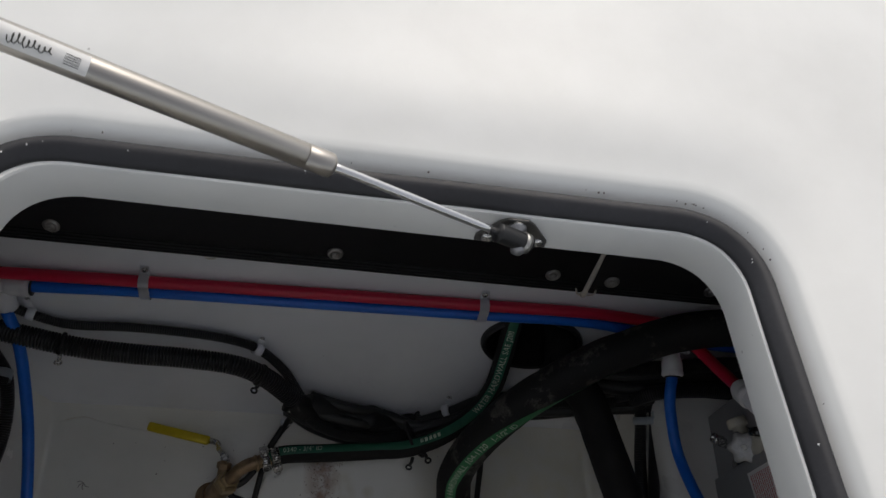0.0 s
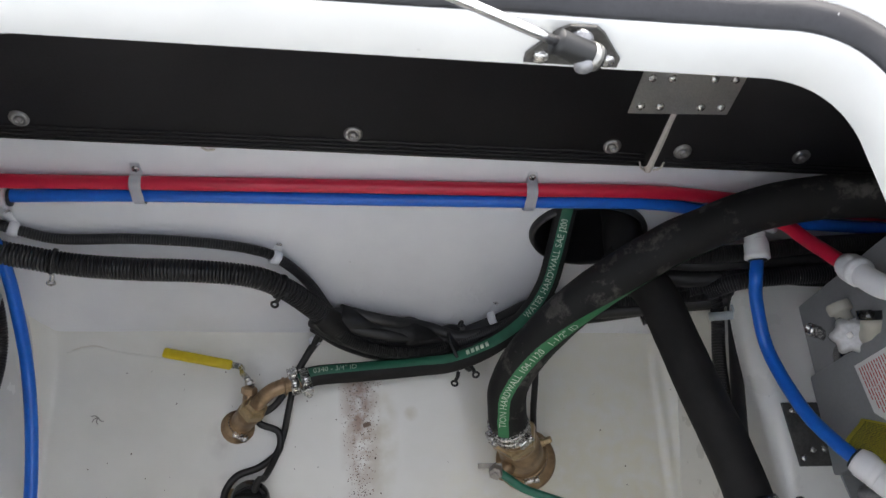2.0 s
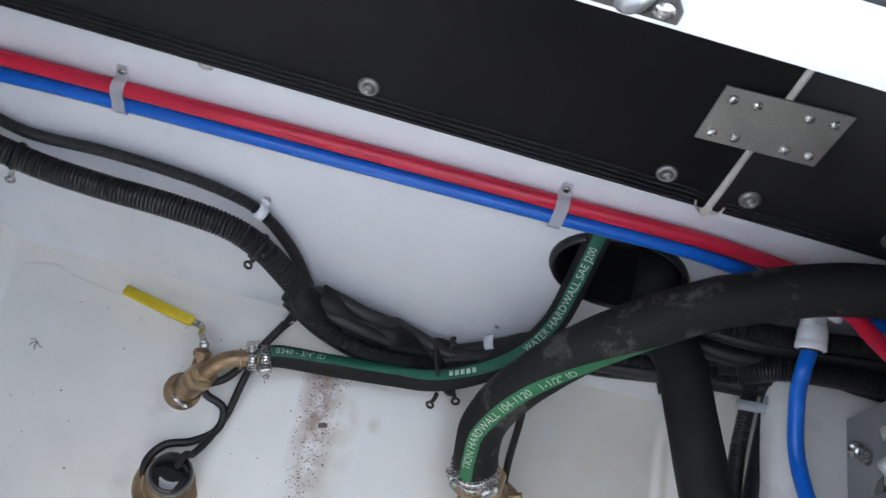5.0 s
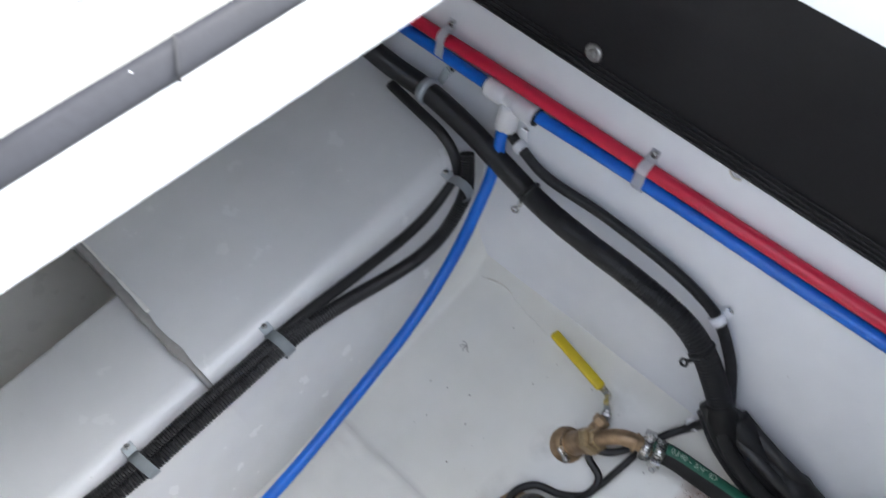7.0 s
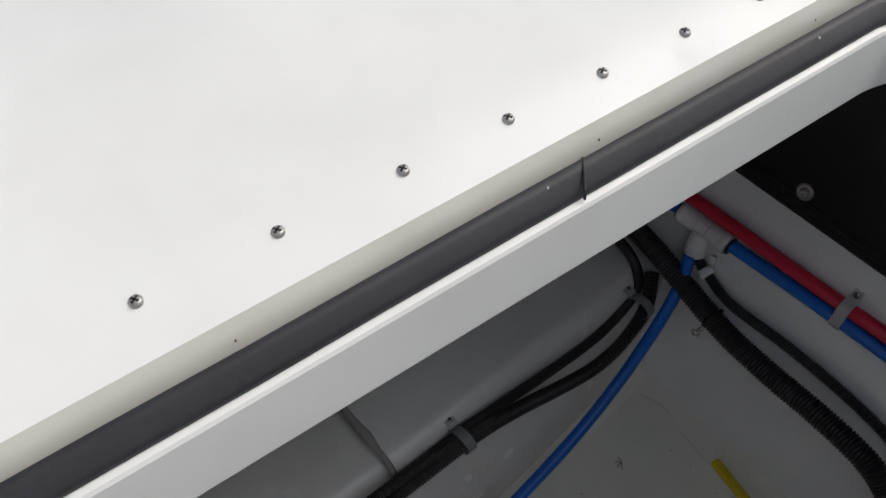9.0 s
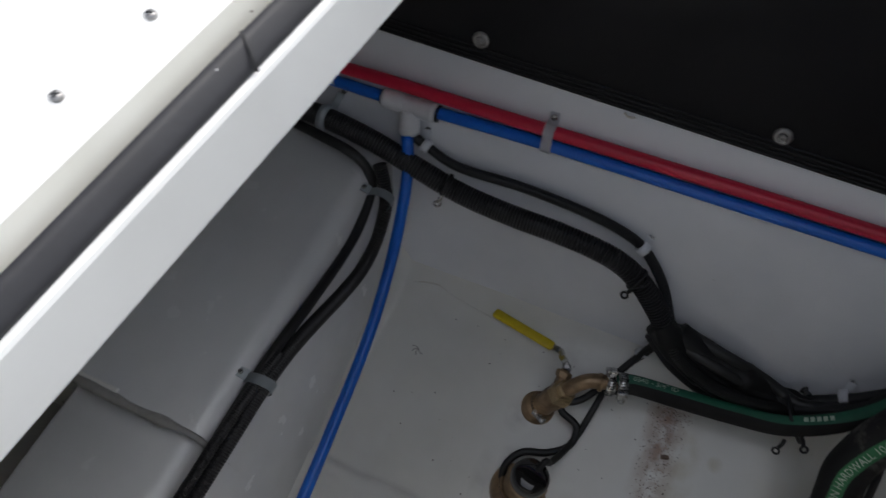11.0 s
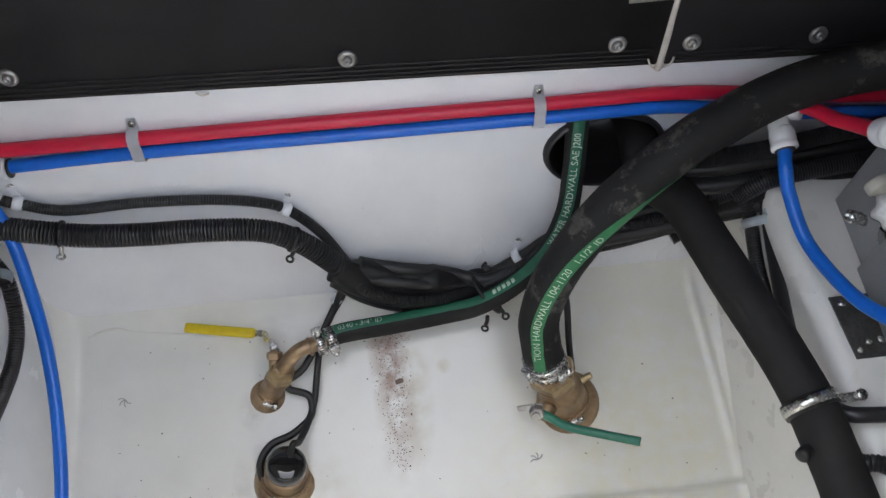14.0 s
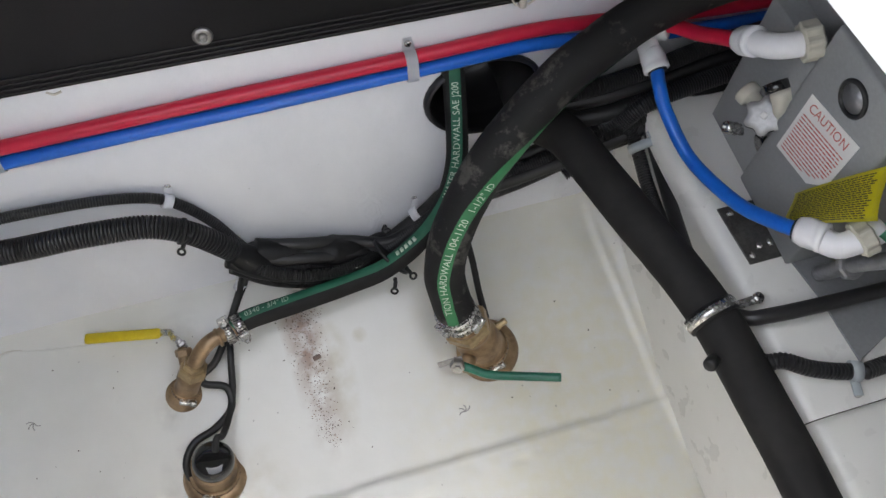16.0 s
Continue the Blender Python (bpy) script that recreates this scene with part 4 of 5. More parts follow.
cable_tie([(-0.120, -0.0626, 0.3885), (-0.112, -0.0631, 0.3868)], 0.0155, (-0.116, -0.078, 0.395))
ring_terminal((-0.1165, -0.0775, 0.386), (-0.1200, -0.0815, 0.374), "bright steel ring terminal hanging from a cable tie", M_STEEL)
ring_terminal((0.152, -0.084, 0.338), (0.1470, -0.089, 0.330))
cable_tie([(0.150, -0.0735, 0.346), (0.155, -0.0745, 0.343)], 0.0155, (0.162, -0.086, 0.350))

# ---- hoses ----
GREEN = [(0.172, -0.160, 0.214), (0.195, -0.150, 0.213), (0.262, -0.145, 0.215), (0.335, -0.139, 0.219), (0.385, -0.137, 0.234), (0.435, -0.125, 0.268), (0.475, -0.103, 0.312), (0.496, -0.078, 0.360), (0.504, -0.046, 0.404), (0.507, -0.022, 0.440), (0.508, -0.008, 0.470)]
G_FACE = [(0.0, 0.10, 1.0), (0.0, 0.30, 1.0), (-0.05, 0.25, 1.0), (-0.25, 0.0, 0.9), (-0.35, -0.5, 0.8), (-0.25, -0.8, 0.6), (-0.1, -0.9, 0.5)]
green = tagged(obj("raw_water_hose", tube(GREEN, 0.0138, 0.006, 20), M_HOSE), "black rubber hose with a dark green printed stripe", "hose")
part("stripe", ribbon(GREEN, 0.0138, G_FACE, 0.0140), M_STRIPE2, green, "dark green stripe with pale print")
part("print", hose_print('0340 - 3/4" ID', 0.0105, GREEN, 0.0138, G_FACE, 0.022, flip=False), M_PRINT, green, "pale printed hose lettering")
part("print", hose_print("WATER HARDWALL SAE J200", 0.0120, GREEN, 0.0138, G_FACE, 0.355, flip=False), M_PRINT, green, "pale printed hose lettering")
bm = bmesh.new()
gp = spline(GREEN, 0.004)
for k in range(5):
    i = 62 + 2 * k
    c = stripe_frames(gp, G_FACE)[i]
    block((0.005, 0.006, 0.0006), Matrix.Translation(gp[i] + c[1] * 0.0145) @ Matrix((c[0], c[2], c[1])).transposed().to_4x4(), bm=bm)
part("print_bar", bm, M_PRINT, green, "pale unreadable print")

BIG = [(0.4535, -0.2325, 0.2545), (0.4485, -0.2165, 0.279), (0.447, -0.196, 0.312), (0.464, -0.170, 0.362), (0.505, -0.138, 0.420), (0.552, -0.112, 0.461), (0.612, -0.086, 0.500), (0.640, -0.077, 0.512), (0.710, -0.057, 0.535), (0.781, -0.050, 0.553), (0.850, -0.058, 0.570), (0.95, -0.08, 0.58), (1.2, -0.12, 0.58)]
B_FACE = [(-0.42, -0.45, 0.75), (0.05, -0.7, 0.68), (0.62, -0.66, -0.30), (0.3, -0.5, -0.85), (0.0, -0.2, -1), (0.0, -0.1, -1), (0.0, -0.1, -1)]
big = tagged(obj("suction_hose", tube(BIG, 0.0255, 0.006, 28, lump=0.0006), M_SCUFF), "thick scuffed black rubber hose with a green stripe", "hose")
part("stripe", ribbon(BIG, 0.0255, B_FACE, 0.0150), M_STRIPE, big, "green stripe with pale print")
part("print", hose_print('TION HARDWALL 104-1120   1-1/2" ID', 0.0126, BIG, 0.0255, B_FACE, 0.019, stretch=0.90), M_PRINT, big, "pale printed hose lettering")

DRAIN = [(0.575, -0.045, 0.395), (0.605, -0.075, 0.397), (0.627, -0.105, 0.40), (0.643, -0.168, 0.405), (0.661, -0.242, 0.410), (0.681, -0.309, 0.411), (0.696, -0.379, 0.410), (0.707, -0.471, 0.402), (0.717, -0.567, 0.392), (0.73, -0.8, 0.37), (0.735, -1.05, 0.35)]
tagged(obj("drain_hose", tube(DRAIN, 0.0262, 0.006, 28, lump=0.0005), M_HOSE), "thick plain black rubber hose clipped to the stringer", "hose")
band_c, band_t = Vector((0.694, -0.368, 0.410)), Vector((0.19, -0.98, -0.01)).normalized()
bm = lathe([(0.0262, -0.008), (0.0292, -0.008), (0.0292, 0.008), (0.0262, 0.008)], band_c, band_t, 32)
hclamp = tagged(obj("cushioned_clamp", bm, M_CABLE), "rubber-lined steel clamp round the drain hose", "hose clamp")
part("steel_band", lathe([(0.0290, -0.0050), (0.0303, -0.0050), (0.0303, 0.0050), (0.0290, 0.0050)], band_c, band_t, 32), M_STEEL, hclamp, "bright steel band")
part("tab", block((0.034, 0.010, 0.003), pose(0.737, -0.364, 0.410, 0, 8, 4), 0.001), M_STEEL, hclamp)
screw("bolt", (0.751, -0.363, 0.411), (0.1, -0.2, 1), 0.0068, parent=hclamp)
part("stub", lathe([(0.007, 0), (0.0075, 0.012), (0.006, 0.014)], (0.672, -0.415, 0.418), (-0.7, -0.5, 0.3), 16), M_CABLE, hclamp)

# conduit through the hull side hole
cx, cz = HOLE[0], HOLE[1]
bm = bmesh.new()
rings = []
for k, (s, d) in enumerate([(1.03, -0.004), (1.04, 0.004), (1.01, 0.010), (0.96, 0.010), (0.94, 0.004), (0.99, 0.0), (0.95, -0.004), (0.98, -0.008), (0.94, -0.012), (0.97, -0.016), (0.93, -0.02), (0.96, -0.03), (0.92, -0.05), (0.90, -0.09), (0.3, -0.10)]):
    rings.append([bm.verts.new(on_wall(cx + s * HOLE[2] * math.cos(2 * math.pi * i / 36), cz + s * HOLE[3] * math.sin(2 * math.pi * i / 36), d)) for i in range(36)])
for u, v in zip(rings, rings[1:]):
    for i in range(36):
        bm.faces.new((u[i], u[(i + 1) % 36], v[(i + 1) % 36], v[i]))
bm.faces.new(rings[-1])
tagged(obj("conduit_grommet", bm, M_LOOM), "black corrugated conduit mouth in the hull side", "conduit")
tagged(obj("drain_elbow", tube([on_wall(0.600, 0.40, -0.09), on_wall(0.596, 0.405, -0.03), on_wall(0.590, 0.408, 0.006), (0.592, -0.052, 0.402)], 0.0245, 0.006, 24), M_HOSE), "black rubber hose end inside the conduit", "hose")


def worm_clamp(c, t, r, screw_way, w=0.0065, band=None):
    """A slotted band with its worm screw."""
    c, t = Vector(c), Vector(t).normalized()
    ob = tagged(obj("hose_clamp", lathe([(r, -w), (r + 0.0011, -w), (r + 0.0011, w), (r, w)], c, t, 28), band or M_STEEL), "stainless worm-drive clamp tightened round the hose", "hose clamp", "hose clamps")
    n = Vector(screw_way).normalized()
    n = (n - t * n.dot(t)).normalized()
    s = t.cross(n)
    bm = bmesh.new()
    for k in range(26):
        a = math.pi * 2 * k / 26
        d = math.cos(a) * n + math.sin(a) * s
        e = -math.sin(a) * n + math.cos(a) * s
        block((0.0010, w * 1.0, 0.0003), Matrix.Translation(c + d * (r + 0.0012)) @ Matrix((e, t, d)).transposed().to_4x4(), bm=bm)
    part("slot", bm, M_CABLE, ob)
    m = Matrix.Translation(c + n * (r + 0.0035)) @ Matrix((s, t, n)).transposed().to_4x4()
    part("housing", block((0.015, w * 2.2, 0.0075), m, 0.0016), M_STEEL, ob)
    part("worm_screw", lathe([(0.0050, 0), (0.0050, 0.006), (0.0042, 0.0072), (0.0038, 0.0058), (0.0005, 0.0058)], c + n * (r + 0.0042) + s * 0.007, s, 6), M_STEEL, ob)


# ---- seacock with the yellow handle ----
base, axis = Vector((0.084, -0.203, floor_z(-0.203) - 0.002)), Vector((0.45, 0.20, 0.87)).normalized()
cock = holder("seacock", base, "small bronze seacock with a yellow lever handle", "valve", "seacocks")
def sub(name, bm, material, label="", smooth=True, parent=None):
    """A part whose mesh is given in world places."""
    p = parent or cock
    bm.transform(p.matrix_world.inverted())
    return part(name, bm, material, p, label, smooth)


sub("flange", lathe([(0.0250, -0.006), (0.0245, 0.002), (0.0225, 0.005), (0.0215, 0.0055), (0.0205, 0.011), (0.017, 0.013)], base, (0.1, -0.1, 1), 28), M_BRONZE)
sub("body", lathe([(0.0165, 0.000), (0.0172, 0.012), (0.0160, 0.020), (0.0162, 0.030), (0.0172, 0.038), (0.0170, 0.048), (0.0155, 0.052), (0.0155, 0.056)], base, axis, 24), M_BRONZE, "worn bronze valve body")
sub("hex_nut", lathe([(0.0172, 0.048), (0.0192, 0.050), (0.0192, 0.062), (0.0172, 0.064), (0.0150, 0.0645), (0.0146, 0.071), (0.0125, 0.073)], base, axis, 6, roll=0.35), M_BRASS, "brass hexagon", False)
top = base + axis * 0.07
ELBOW = [top - axis * 0.006, top + axis * 0.006, top + Vector((0.013, 0.010, 0.012)), Vector((0.144, -0.171, 0.2235)), Vector((0.176, -0.158, 0.2150))]
sub("elbow", tube(ELBOW, 0.0102, 0.004, 20), M_BRONZE, "bronze hose elbow")
sub("hose_tail", lathe([(0.0102, 0), (0.0128, 0.001), (0.0128, 0.004), (0.0108, 0.005)], (0.1505, -0.1685, 0.2205), (0.95, 0.32, -0.15), 20), M_BRONZE)
hub = Vector((0.104, -0.160, 0.208))
sub("stem", lathe([(0.0085, 0), (0.0085, 0.012), (0.006, 0.014), (0.006, 0.024)], (0.1025, -0.183, 0.195), hub - Vector((0.1025, -0.183, 0.195)), 12), M_BRONZE)
LEVER = [hub + Vector((0.006, -0.004, 0.002)), hub, hub + Vector((-0.006, 0.010, -0.002)), Vector((0.092, -0.142, 0.198)), Vector((0.086, -0.129, 0.188)), Vector((0.068, -0.124, 0.183))]


def strap(points, wide, thick, up, step=0.003):
    """A flat bar bent along the control points; up: the way its broad side faces."""
    path, bm, rows = spline(points, step), bmesh.new(), []
    for p, (t, _, _) in zip(path, frames(path)):
        n = (Vector(up) - t * Vector(up).dot(t)).normalized()
        e = t.cross(n)
        rows.append([bm.verts.new(p + e * a * wide / 2 + n * c * thick / 2) for a, c in ((-1, -0.6), (-0.85, 1), (0.85, 1), (1, -0.6), (0.85, -1), (-0.85, -1))])
    for u, v in zip(rows, rows[1:]):
        for k in range(6):
            bm.faces.new((u[k], u[(k + 1) % 6], v[(k + 1) % 6], v[k]))
    bm.faces.new(rows[0][::-1]), bm.faces.new(rows[-1])
    crisp(bm, 40)
    return bm


sub("lever", strap(LEVER, 0.0095, 0.0024, (-0.1, -0.5, 0.85)), M_STEEL, "bent steel lever shank")
sub("packing_nut", lathe([(0.0105, 0), (0.0112, 0.002), (0.0112, 0.008), (0.0095, 0.010)], Vector((0.1025, -0.183, 0.195)).lerp(hub, 0.45), hub - Vector((0.1025, -0.183, 0.195)), 6), M_BRONZE, "bronze packing nut", False)
sub("nut", lathe([(0.0062, 0), (0.0062, 0.004), (0.004, 0.005), (0.0036, 0.008)], hub, (-0.35, 0.75, 0.45), 6), M_BOLT, "dull hexagon nut", False)
ga, gb = Vector((0.074, -0.126, 0.186)), Vector((-0.024, -0.106, 0.184))
gx = (gb - ga).normalized()
gy = Vector((0, 0, 1)).cross(gx).normalized()
sub("grip", block(((gb - ga).length, 0.0145, 0.0085), Matrix.Translation((ga + gb) / 2) @ Matrix((gx, gy, gx.cross(gy))).transposed().to_4x4(), 0.0035), M_YELLOW, "bright yellow vinyl grip")
worm_clamp(base + axis * 0.012, axis, 0.0176, (-0.2, -0.9, 0.1), 0.003, M_BRONZE)
worm_clamp((0.166, -0.162, 0.214), (0.95, 0.28, 0.0), 0.0146, (0.1, 0.75, 0.65))
worm_clamp((0.1805, -0.1555, 0.2135), (0.95, 0.28, 0.0), 0.0146, (0.1, -0.85, 0.15))

# ---- depth transducer ----
tb = Vector((0.101, -0.316, floor_z(-0.316) - 0.002))
cock = holder("depth_transducer", tb, "bronze through-hull transducer with a glossy black cap", "transducer")
tw = Vector((0.20, 0.16, 1.0)).normalized()
sub("flange", lathe([(0.041, -0.006), (0.041, 0.004), (0.038, 0.009), (0.033, 0.012), (0.031, 0.011)], tb, tw, 32), M_BRONZE, "tarnished bronze flange")
sub("collar", lathe([(0.0305, 0.004), (0.0305, 0.016), (0.0270, 0.018)] + [(0.0288 if k % 2 else 0.0276, 0.019 + 0.0018 * k) for k in range(12)] + [(0.0280, 0.0415), (0.0255, 0.043)], tb, tw, 32), M_BRONZE, "threaded bronze collar")
sub("cap", lathe([(0.0258, 0.038), (0.0264, 0.045), (0.0264, 0.052), (0.0252, 0.057), (0.0215, 0.0612), (0.0125, 0.0628), (0.003, 0.0632)], tb, tw, 40), M_CAP, "glossy black resin cap")
worm_clamp(tb + tw * 0.013, tw, 0.0312, (-0.35, -0.9, 0.1), 0.004, M_BRONZE)
CAB1 = [tb + tw * 0.058 + Vector((0.004, 0.008, 0)), tb + tw * 0.068 + Vector((0.008, 0.020, 0)), (0.128, -0.280, 0.170), (0.138, -0.256, 0.160), (0.149, -0.222, 0.160), (0.157, -0.185, 0.180), (0.164, -0.145, 0.184), (0.180, -0.112, 0.190), (0.196, -0.095, 0.206), (0.21, -0.088, 0.24)]
CAB2 = [(0.074, -0.318, 0.128), (0.073, -0.297, 0.146), (0.088, -0.274, 0.150), (0.118, -0.262, 0.150), (0.143, -0.242, 0.156), (0.143, -0.217, 0.166), (0.118, -0.207, 0.172), (0.116, -0.196, 0.175), (0.135, -0.184, 0.178), (0.152, -0.162, 0.184), (0.176, -0.118, 0.190), (0.190, -0.098, 0.204), (0.205, -0.09, 0.24)]
tagged(obj("transducer_cable", tube(CAB1, 0.0046, 0.004, 12), M_CABLE), "black cable rising from the transducer cap", "cable", "transducer cables")
tagged(obj("ground_cable", tube(CAB2, 0.0050, 0.004, 12), M_CABLE), "black bonding cable looped between the bronze fittings", "cable", "transducer cables")

# ---- large seacock with the green handle ----
sb = Vector((0.497, -0.252, floor_z(-0.252) - 0.002))
cock = holder("seacock", sb, "large bronze seacock with a green lever handle", "valve", "seacocks")
sw = (Vector((0.457, -0.234, 0.245)) - sb).normalized()
sub("flange", lathe([(0.044, -0.008), (0.044, 0.004), (0.040, 0.010), (0.030, 0.014)], sb, (0, -0.2, 1), 32), M_BRONZE, "round bronze flange")
sub("body", lathe([(0.0315, 0.004), (0.0325, 0.014), (0.0300, 0.019), (0.0306, 0.030), (0.0310, 0.046), (0.0292, 0.060), (0.0265, 0.067), (0.0265, 0.074), (0.0290, 0.077), (0.0290, 0.084)], sb, sw, 32), M_BRONZE, "worn bronze ball body")
sub("hex_nut", lathe([(0.0290, 0.082), (0.0325, 0.085), (0.0325, 0.099), (0.0285, 0.103)], sb, sw, 6, roll=0.3), M_BRASS, "brass hexagon", False)
sub("tailpiece", lathe([(0.026, 0.100), (0.0265, 0.107), (0.023, 0.112), (0.023, 0.140)], sb, sw, 24), M_BRONZE)
sub("drain_plug", lathe([(0.0065, 0), (0.0065, 0.010), (0.0048, 0.011), (0.0048, 0.021), (0.0036, 0.022)], sb + sw * 0.04 + Vector((0.022, 0.006, 0.010)), (0.85, 0.2, 0.4), 8), M_BRASS, "small brass drain plug", False)
sub("stem", lathe([(0.011, 0), (0.011, 0.018), (0.007, 0.020), (0.007, 0.028)], sb + sw * 0.036 + Vector((-0.020, -0.020, 0.008)), (-0.45, -0.65, 0.45), 16), M_BRONZE)
hb = Vector((0.443, -0.279, 0.194))
sub("nut", lathe([(0.0098, -0.004), (0.0098, 0.009), (0.0085, 0.0105), (0.0050, 0.0106), (0.0048, 0.014)], hb, (-0.25, -0.7, 0.65), 6), M_BOLT, "stainless hexagon nut", False)
sub("stop_plate", block((0.034, 0.008, 0.0018), axis_matrix(hb + Vector((-0.008, 0.006, 0.000)), (-0.25, -0.7, 0.65), 0.4), 0.0008), M_BOLT)
HANDLE = [hb, hb + Vector((0.016, -0.010, -0.002)), Vector((0.480, -0.305, 0.196)), Vector((0.520, -0.322, 0.206)), Vector((0.563, -0.339, 0.216))]
path = spline(HANDLE, 0.004)
bm, rows = bmesh.new(), []
for p, (t, n, b) in zip(path, frames(path)):
    up = (Vector((0.1, -0.4, 1)) - t * Vector((0.1, -0.4, 1)).dot(t)).normalized()
    s = t.cross(up)
    rows.append([bm.verts.new(p + s * a * 0.0058 + up * c * 0.003) for a, c in ((-1, -0.6), (-0.8, 1), (0.8, 1), (1, -0.6), (0.6, -1), (-0.6, -1))])
for u, v in zip(rows, rows[1:]):
    for k in range(6):
        bm.faces.new((u[k], u[(k + 1) % 6], v[(k + 1) % 6], v[k]))
bm.faces.new(rows[0][::-1]), bm.faces.new(rows[-1])
sub("handle", bm, M_GREENPAINT, "dark green vinyl-dipped lever")
worm_clamp(sb + sw * 0.121, sw, 0.0262, (0.5, -0.7, 0.2))
worm_clamp(sb + sw * 0.1345 + Vector((0, 0, 0.001)), sw + Vector((0.06, 0.05, 0)), 0.0262, (-0.8, -0.4, 0.3))
worm_clamp(sb + sw * 0.012, sw, 0.0328, (0.1, -0.95, 0.2), 0.0035, M_BRONZE)
CAB3 = [(0.500, -0.225, 0.190), (0.496, -0.200, 0.222), (0.494, -0.165, 0.262), (0.490, -0.125, 0.295), (0.49, -0.10, 0.30)]
tagged(obj("ground_cable", tube(CAB3, 0.0046, 0.004, 10), M_CABLE), "black bonding cable behind the large seacock", "cable", "transducer cables")

# tie holding the green hose to the bundle, and its terminals
cable_tie([(0.394, -0.120, 0.226), (0.399, -0.118, 0.229)], 0.031, (0.396, -0.098, 0.262))
ring_terminal((0.400, -0.098, 0.262), (0.397, -0.088, 0.250))
ring_terminal((0.394, -0.146, 0.214), (0.391, -0.154, 0.201))
ring_terminal((0.410, -0.140, 0.226), (0.416, -0.147, 0.219))

# ---- right side: heater, fittings, plate, cables ----
heater = holder("water_heater", (0.90, -0.35, 0.403), "grey enamelled water heater standing on the white stringer", "water heater")
cock = heater
sub("housing", block((0.36, 0.119, 0.262), pose(0.982, -0.2735, 0.5335), 0.003), M_GREYPAINT, "grey enamelled front housing")
sub("rear_housing", block((0.28, 0.24, 0.262), pose(1.045, -0.452, 0.538), 0.003), M_GREYPAINT, "grey housing set back behind the fittings")
sub("base_tray", plate([(0.806, -0.233, 0.4025), (0.8095, -0.328, 0.4025), (0.820, -0.381, 0.4025), (0.826, -0.457, 0.4025), (0.863, -0.441, 0.4025), (0.95, -0.42, 0.4025), (0.95, -0.233, 0.4025)], 0.003, 0.0005), M_GREYPAINT, "grey base tray lying on the stringer", False)
sub("side_panel", block((0.32, 0.092, 0.20), pose(0.966, -0.170, 0.508), 0.002), M_GREYPAINT, "grey recessed valve panel")
sub("top_panel", block((0.30, 0.10, 0.10), pose(0.985, -0.16, 0.655), 0.004), M_GREYPAINT)
sub("grommet", lathe([(0.019, -0.002), (0.019, 0.002), (0.0165, 0.004), (0.0145, 0.002), (0.0140, -0.004)], (0.802, -0.272, 0.630), (-1, 0, 0), 24), M_CABLE, "black rubber grommet")
sub("hole", lathe([(0.0142, 0), (0.0142, 0.002)], (0.803, -0.272, 0.630), (-1, 0, 0), 24), M_GREYMETAL, "grey disc inside the grommet")
# caution label
def on_face(y, z, off=0.0):
    return Vector((0.8018 - off, y, z))


def label_place(u, v, off):
    """u runs towards the hatch, v up."""
    return on_face(-0.2325 - 0.076 * u, 0.497 + 0.090 * v + 0.017 * u, off)


lab = sub("label", plate([label_place(0, 0, 0), label_place(0.74, 0.0, 0), label_place(1, 0.24, 0), label_place(1, 1, 0), label_place(0.0, 1, 0)], 0.0005), M_PAPER, "white caution label with red print", False)
lt = letters("CAUTION", 0.0205)
for v in lt.verts:
    v.co = label_place(0.09 + v.co.x / 0.094 * 0.80, 0.865 + (v.co.y) / 0.105, 0.0012)
sub("print", lt, M_REDINK, "red printed heading", False)
bm = bmesh.new()
rng = random.Random(9)
for k in range(13):
    v0, u = 0.695 - 0.052 * k, 0.07
    while u < 0.9:
        w = rng.uniform(0.04, 0.14)
        if v0 > 0.06 + max(0.0, u + w - 0.70) * 0.8:
            q = [bm.verts.new(label_place(a, b, 0.0010)) for a, b in ((u, v0), (min(0.93, u + w), v0), (min(0.93, u + w), v0 + 0.020), (u, v0 + 0.020))]
            bm.faces.new(q)
        u += w + 0.016
sub("print_bar", bm, M_REDINK, "rows of small red print", False)

valve = holder("relief_valve", (0.806, -0.195, 0.50), "grey relief valve with a beige cap on the heater panel", "valve")
cock = valve
kw = Vector((-0.56, -0.28, 0.78)).normalized()
sub("knob", scalloped([(0.0165, -0.005), (0.0190, -0.003), (0.0196, 0.003), (0.0185, 0.0048), (0.012, 0.0052), (0.003, 0.0053)], (0.797, -0.202, 0.511), kw, 6, 0.13), M_KNOB, "grey scalloped knob", True)
sub("spindle", block((0.0065, 0.0065, 0.004), axis_matrix(Vector((0.797, -0.202, 0.511)) + kw * 0.0068, kw), 0.0006), M_PAPER, "pale square spindle")
sub("knob_edge", scalloped([(0.0180, -0.004), (0.0202, -0.003), (0.0202, 0.0008), (0.0180, 0.0010)], Vector((0.797, -0.202, 0.511)) - kw * 0.003, kw, 6, 0.13), M_CABLE, "dark underside of the knob")
sub("body", lathe([(0.0125, 0), (0.0125, 0.022), (0.010, 0.026)], (0.812, -0.180, 0.490), (-0.6, -0.5, 0.5), 16), M_GREYMETAL, "grey cast body")
sub("cap", lathe([(0.0085, -0.024), (0.0088, 0.000), (0.0128, 0.001), (0.0134, 0.003), (0.0134, 0.011), (0.0120, 0.013), (0.006, 0.0135)], (0.797, -0.174, 0.507), (-0.25, 0.85, 0.05), 18), M_BEIGE, "beige plastic cap")
sub("elbow", tube([(0.818, -0.205, 0.510), (0.812, -0.207, 0.526), (0.806, -0.205, 0.540), (0.803, -0.196, 0.549)], 0.0125, 0.004, 18), M_BEIGE, "beige plastic elbow")
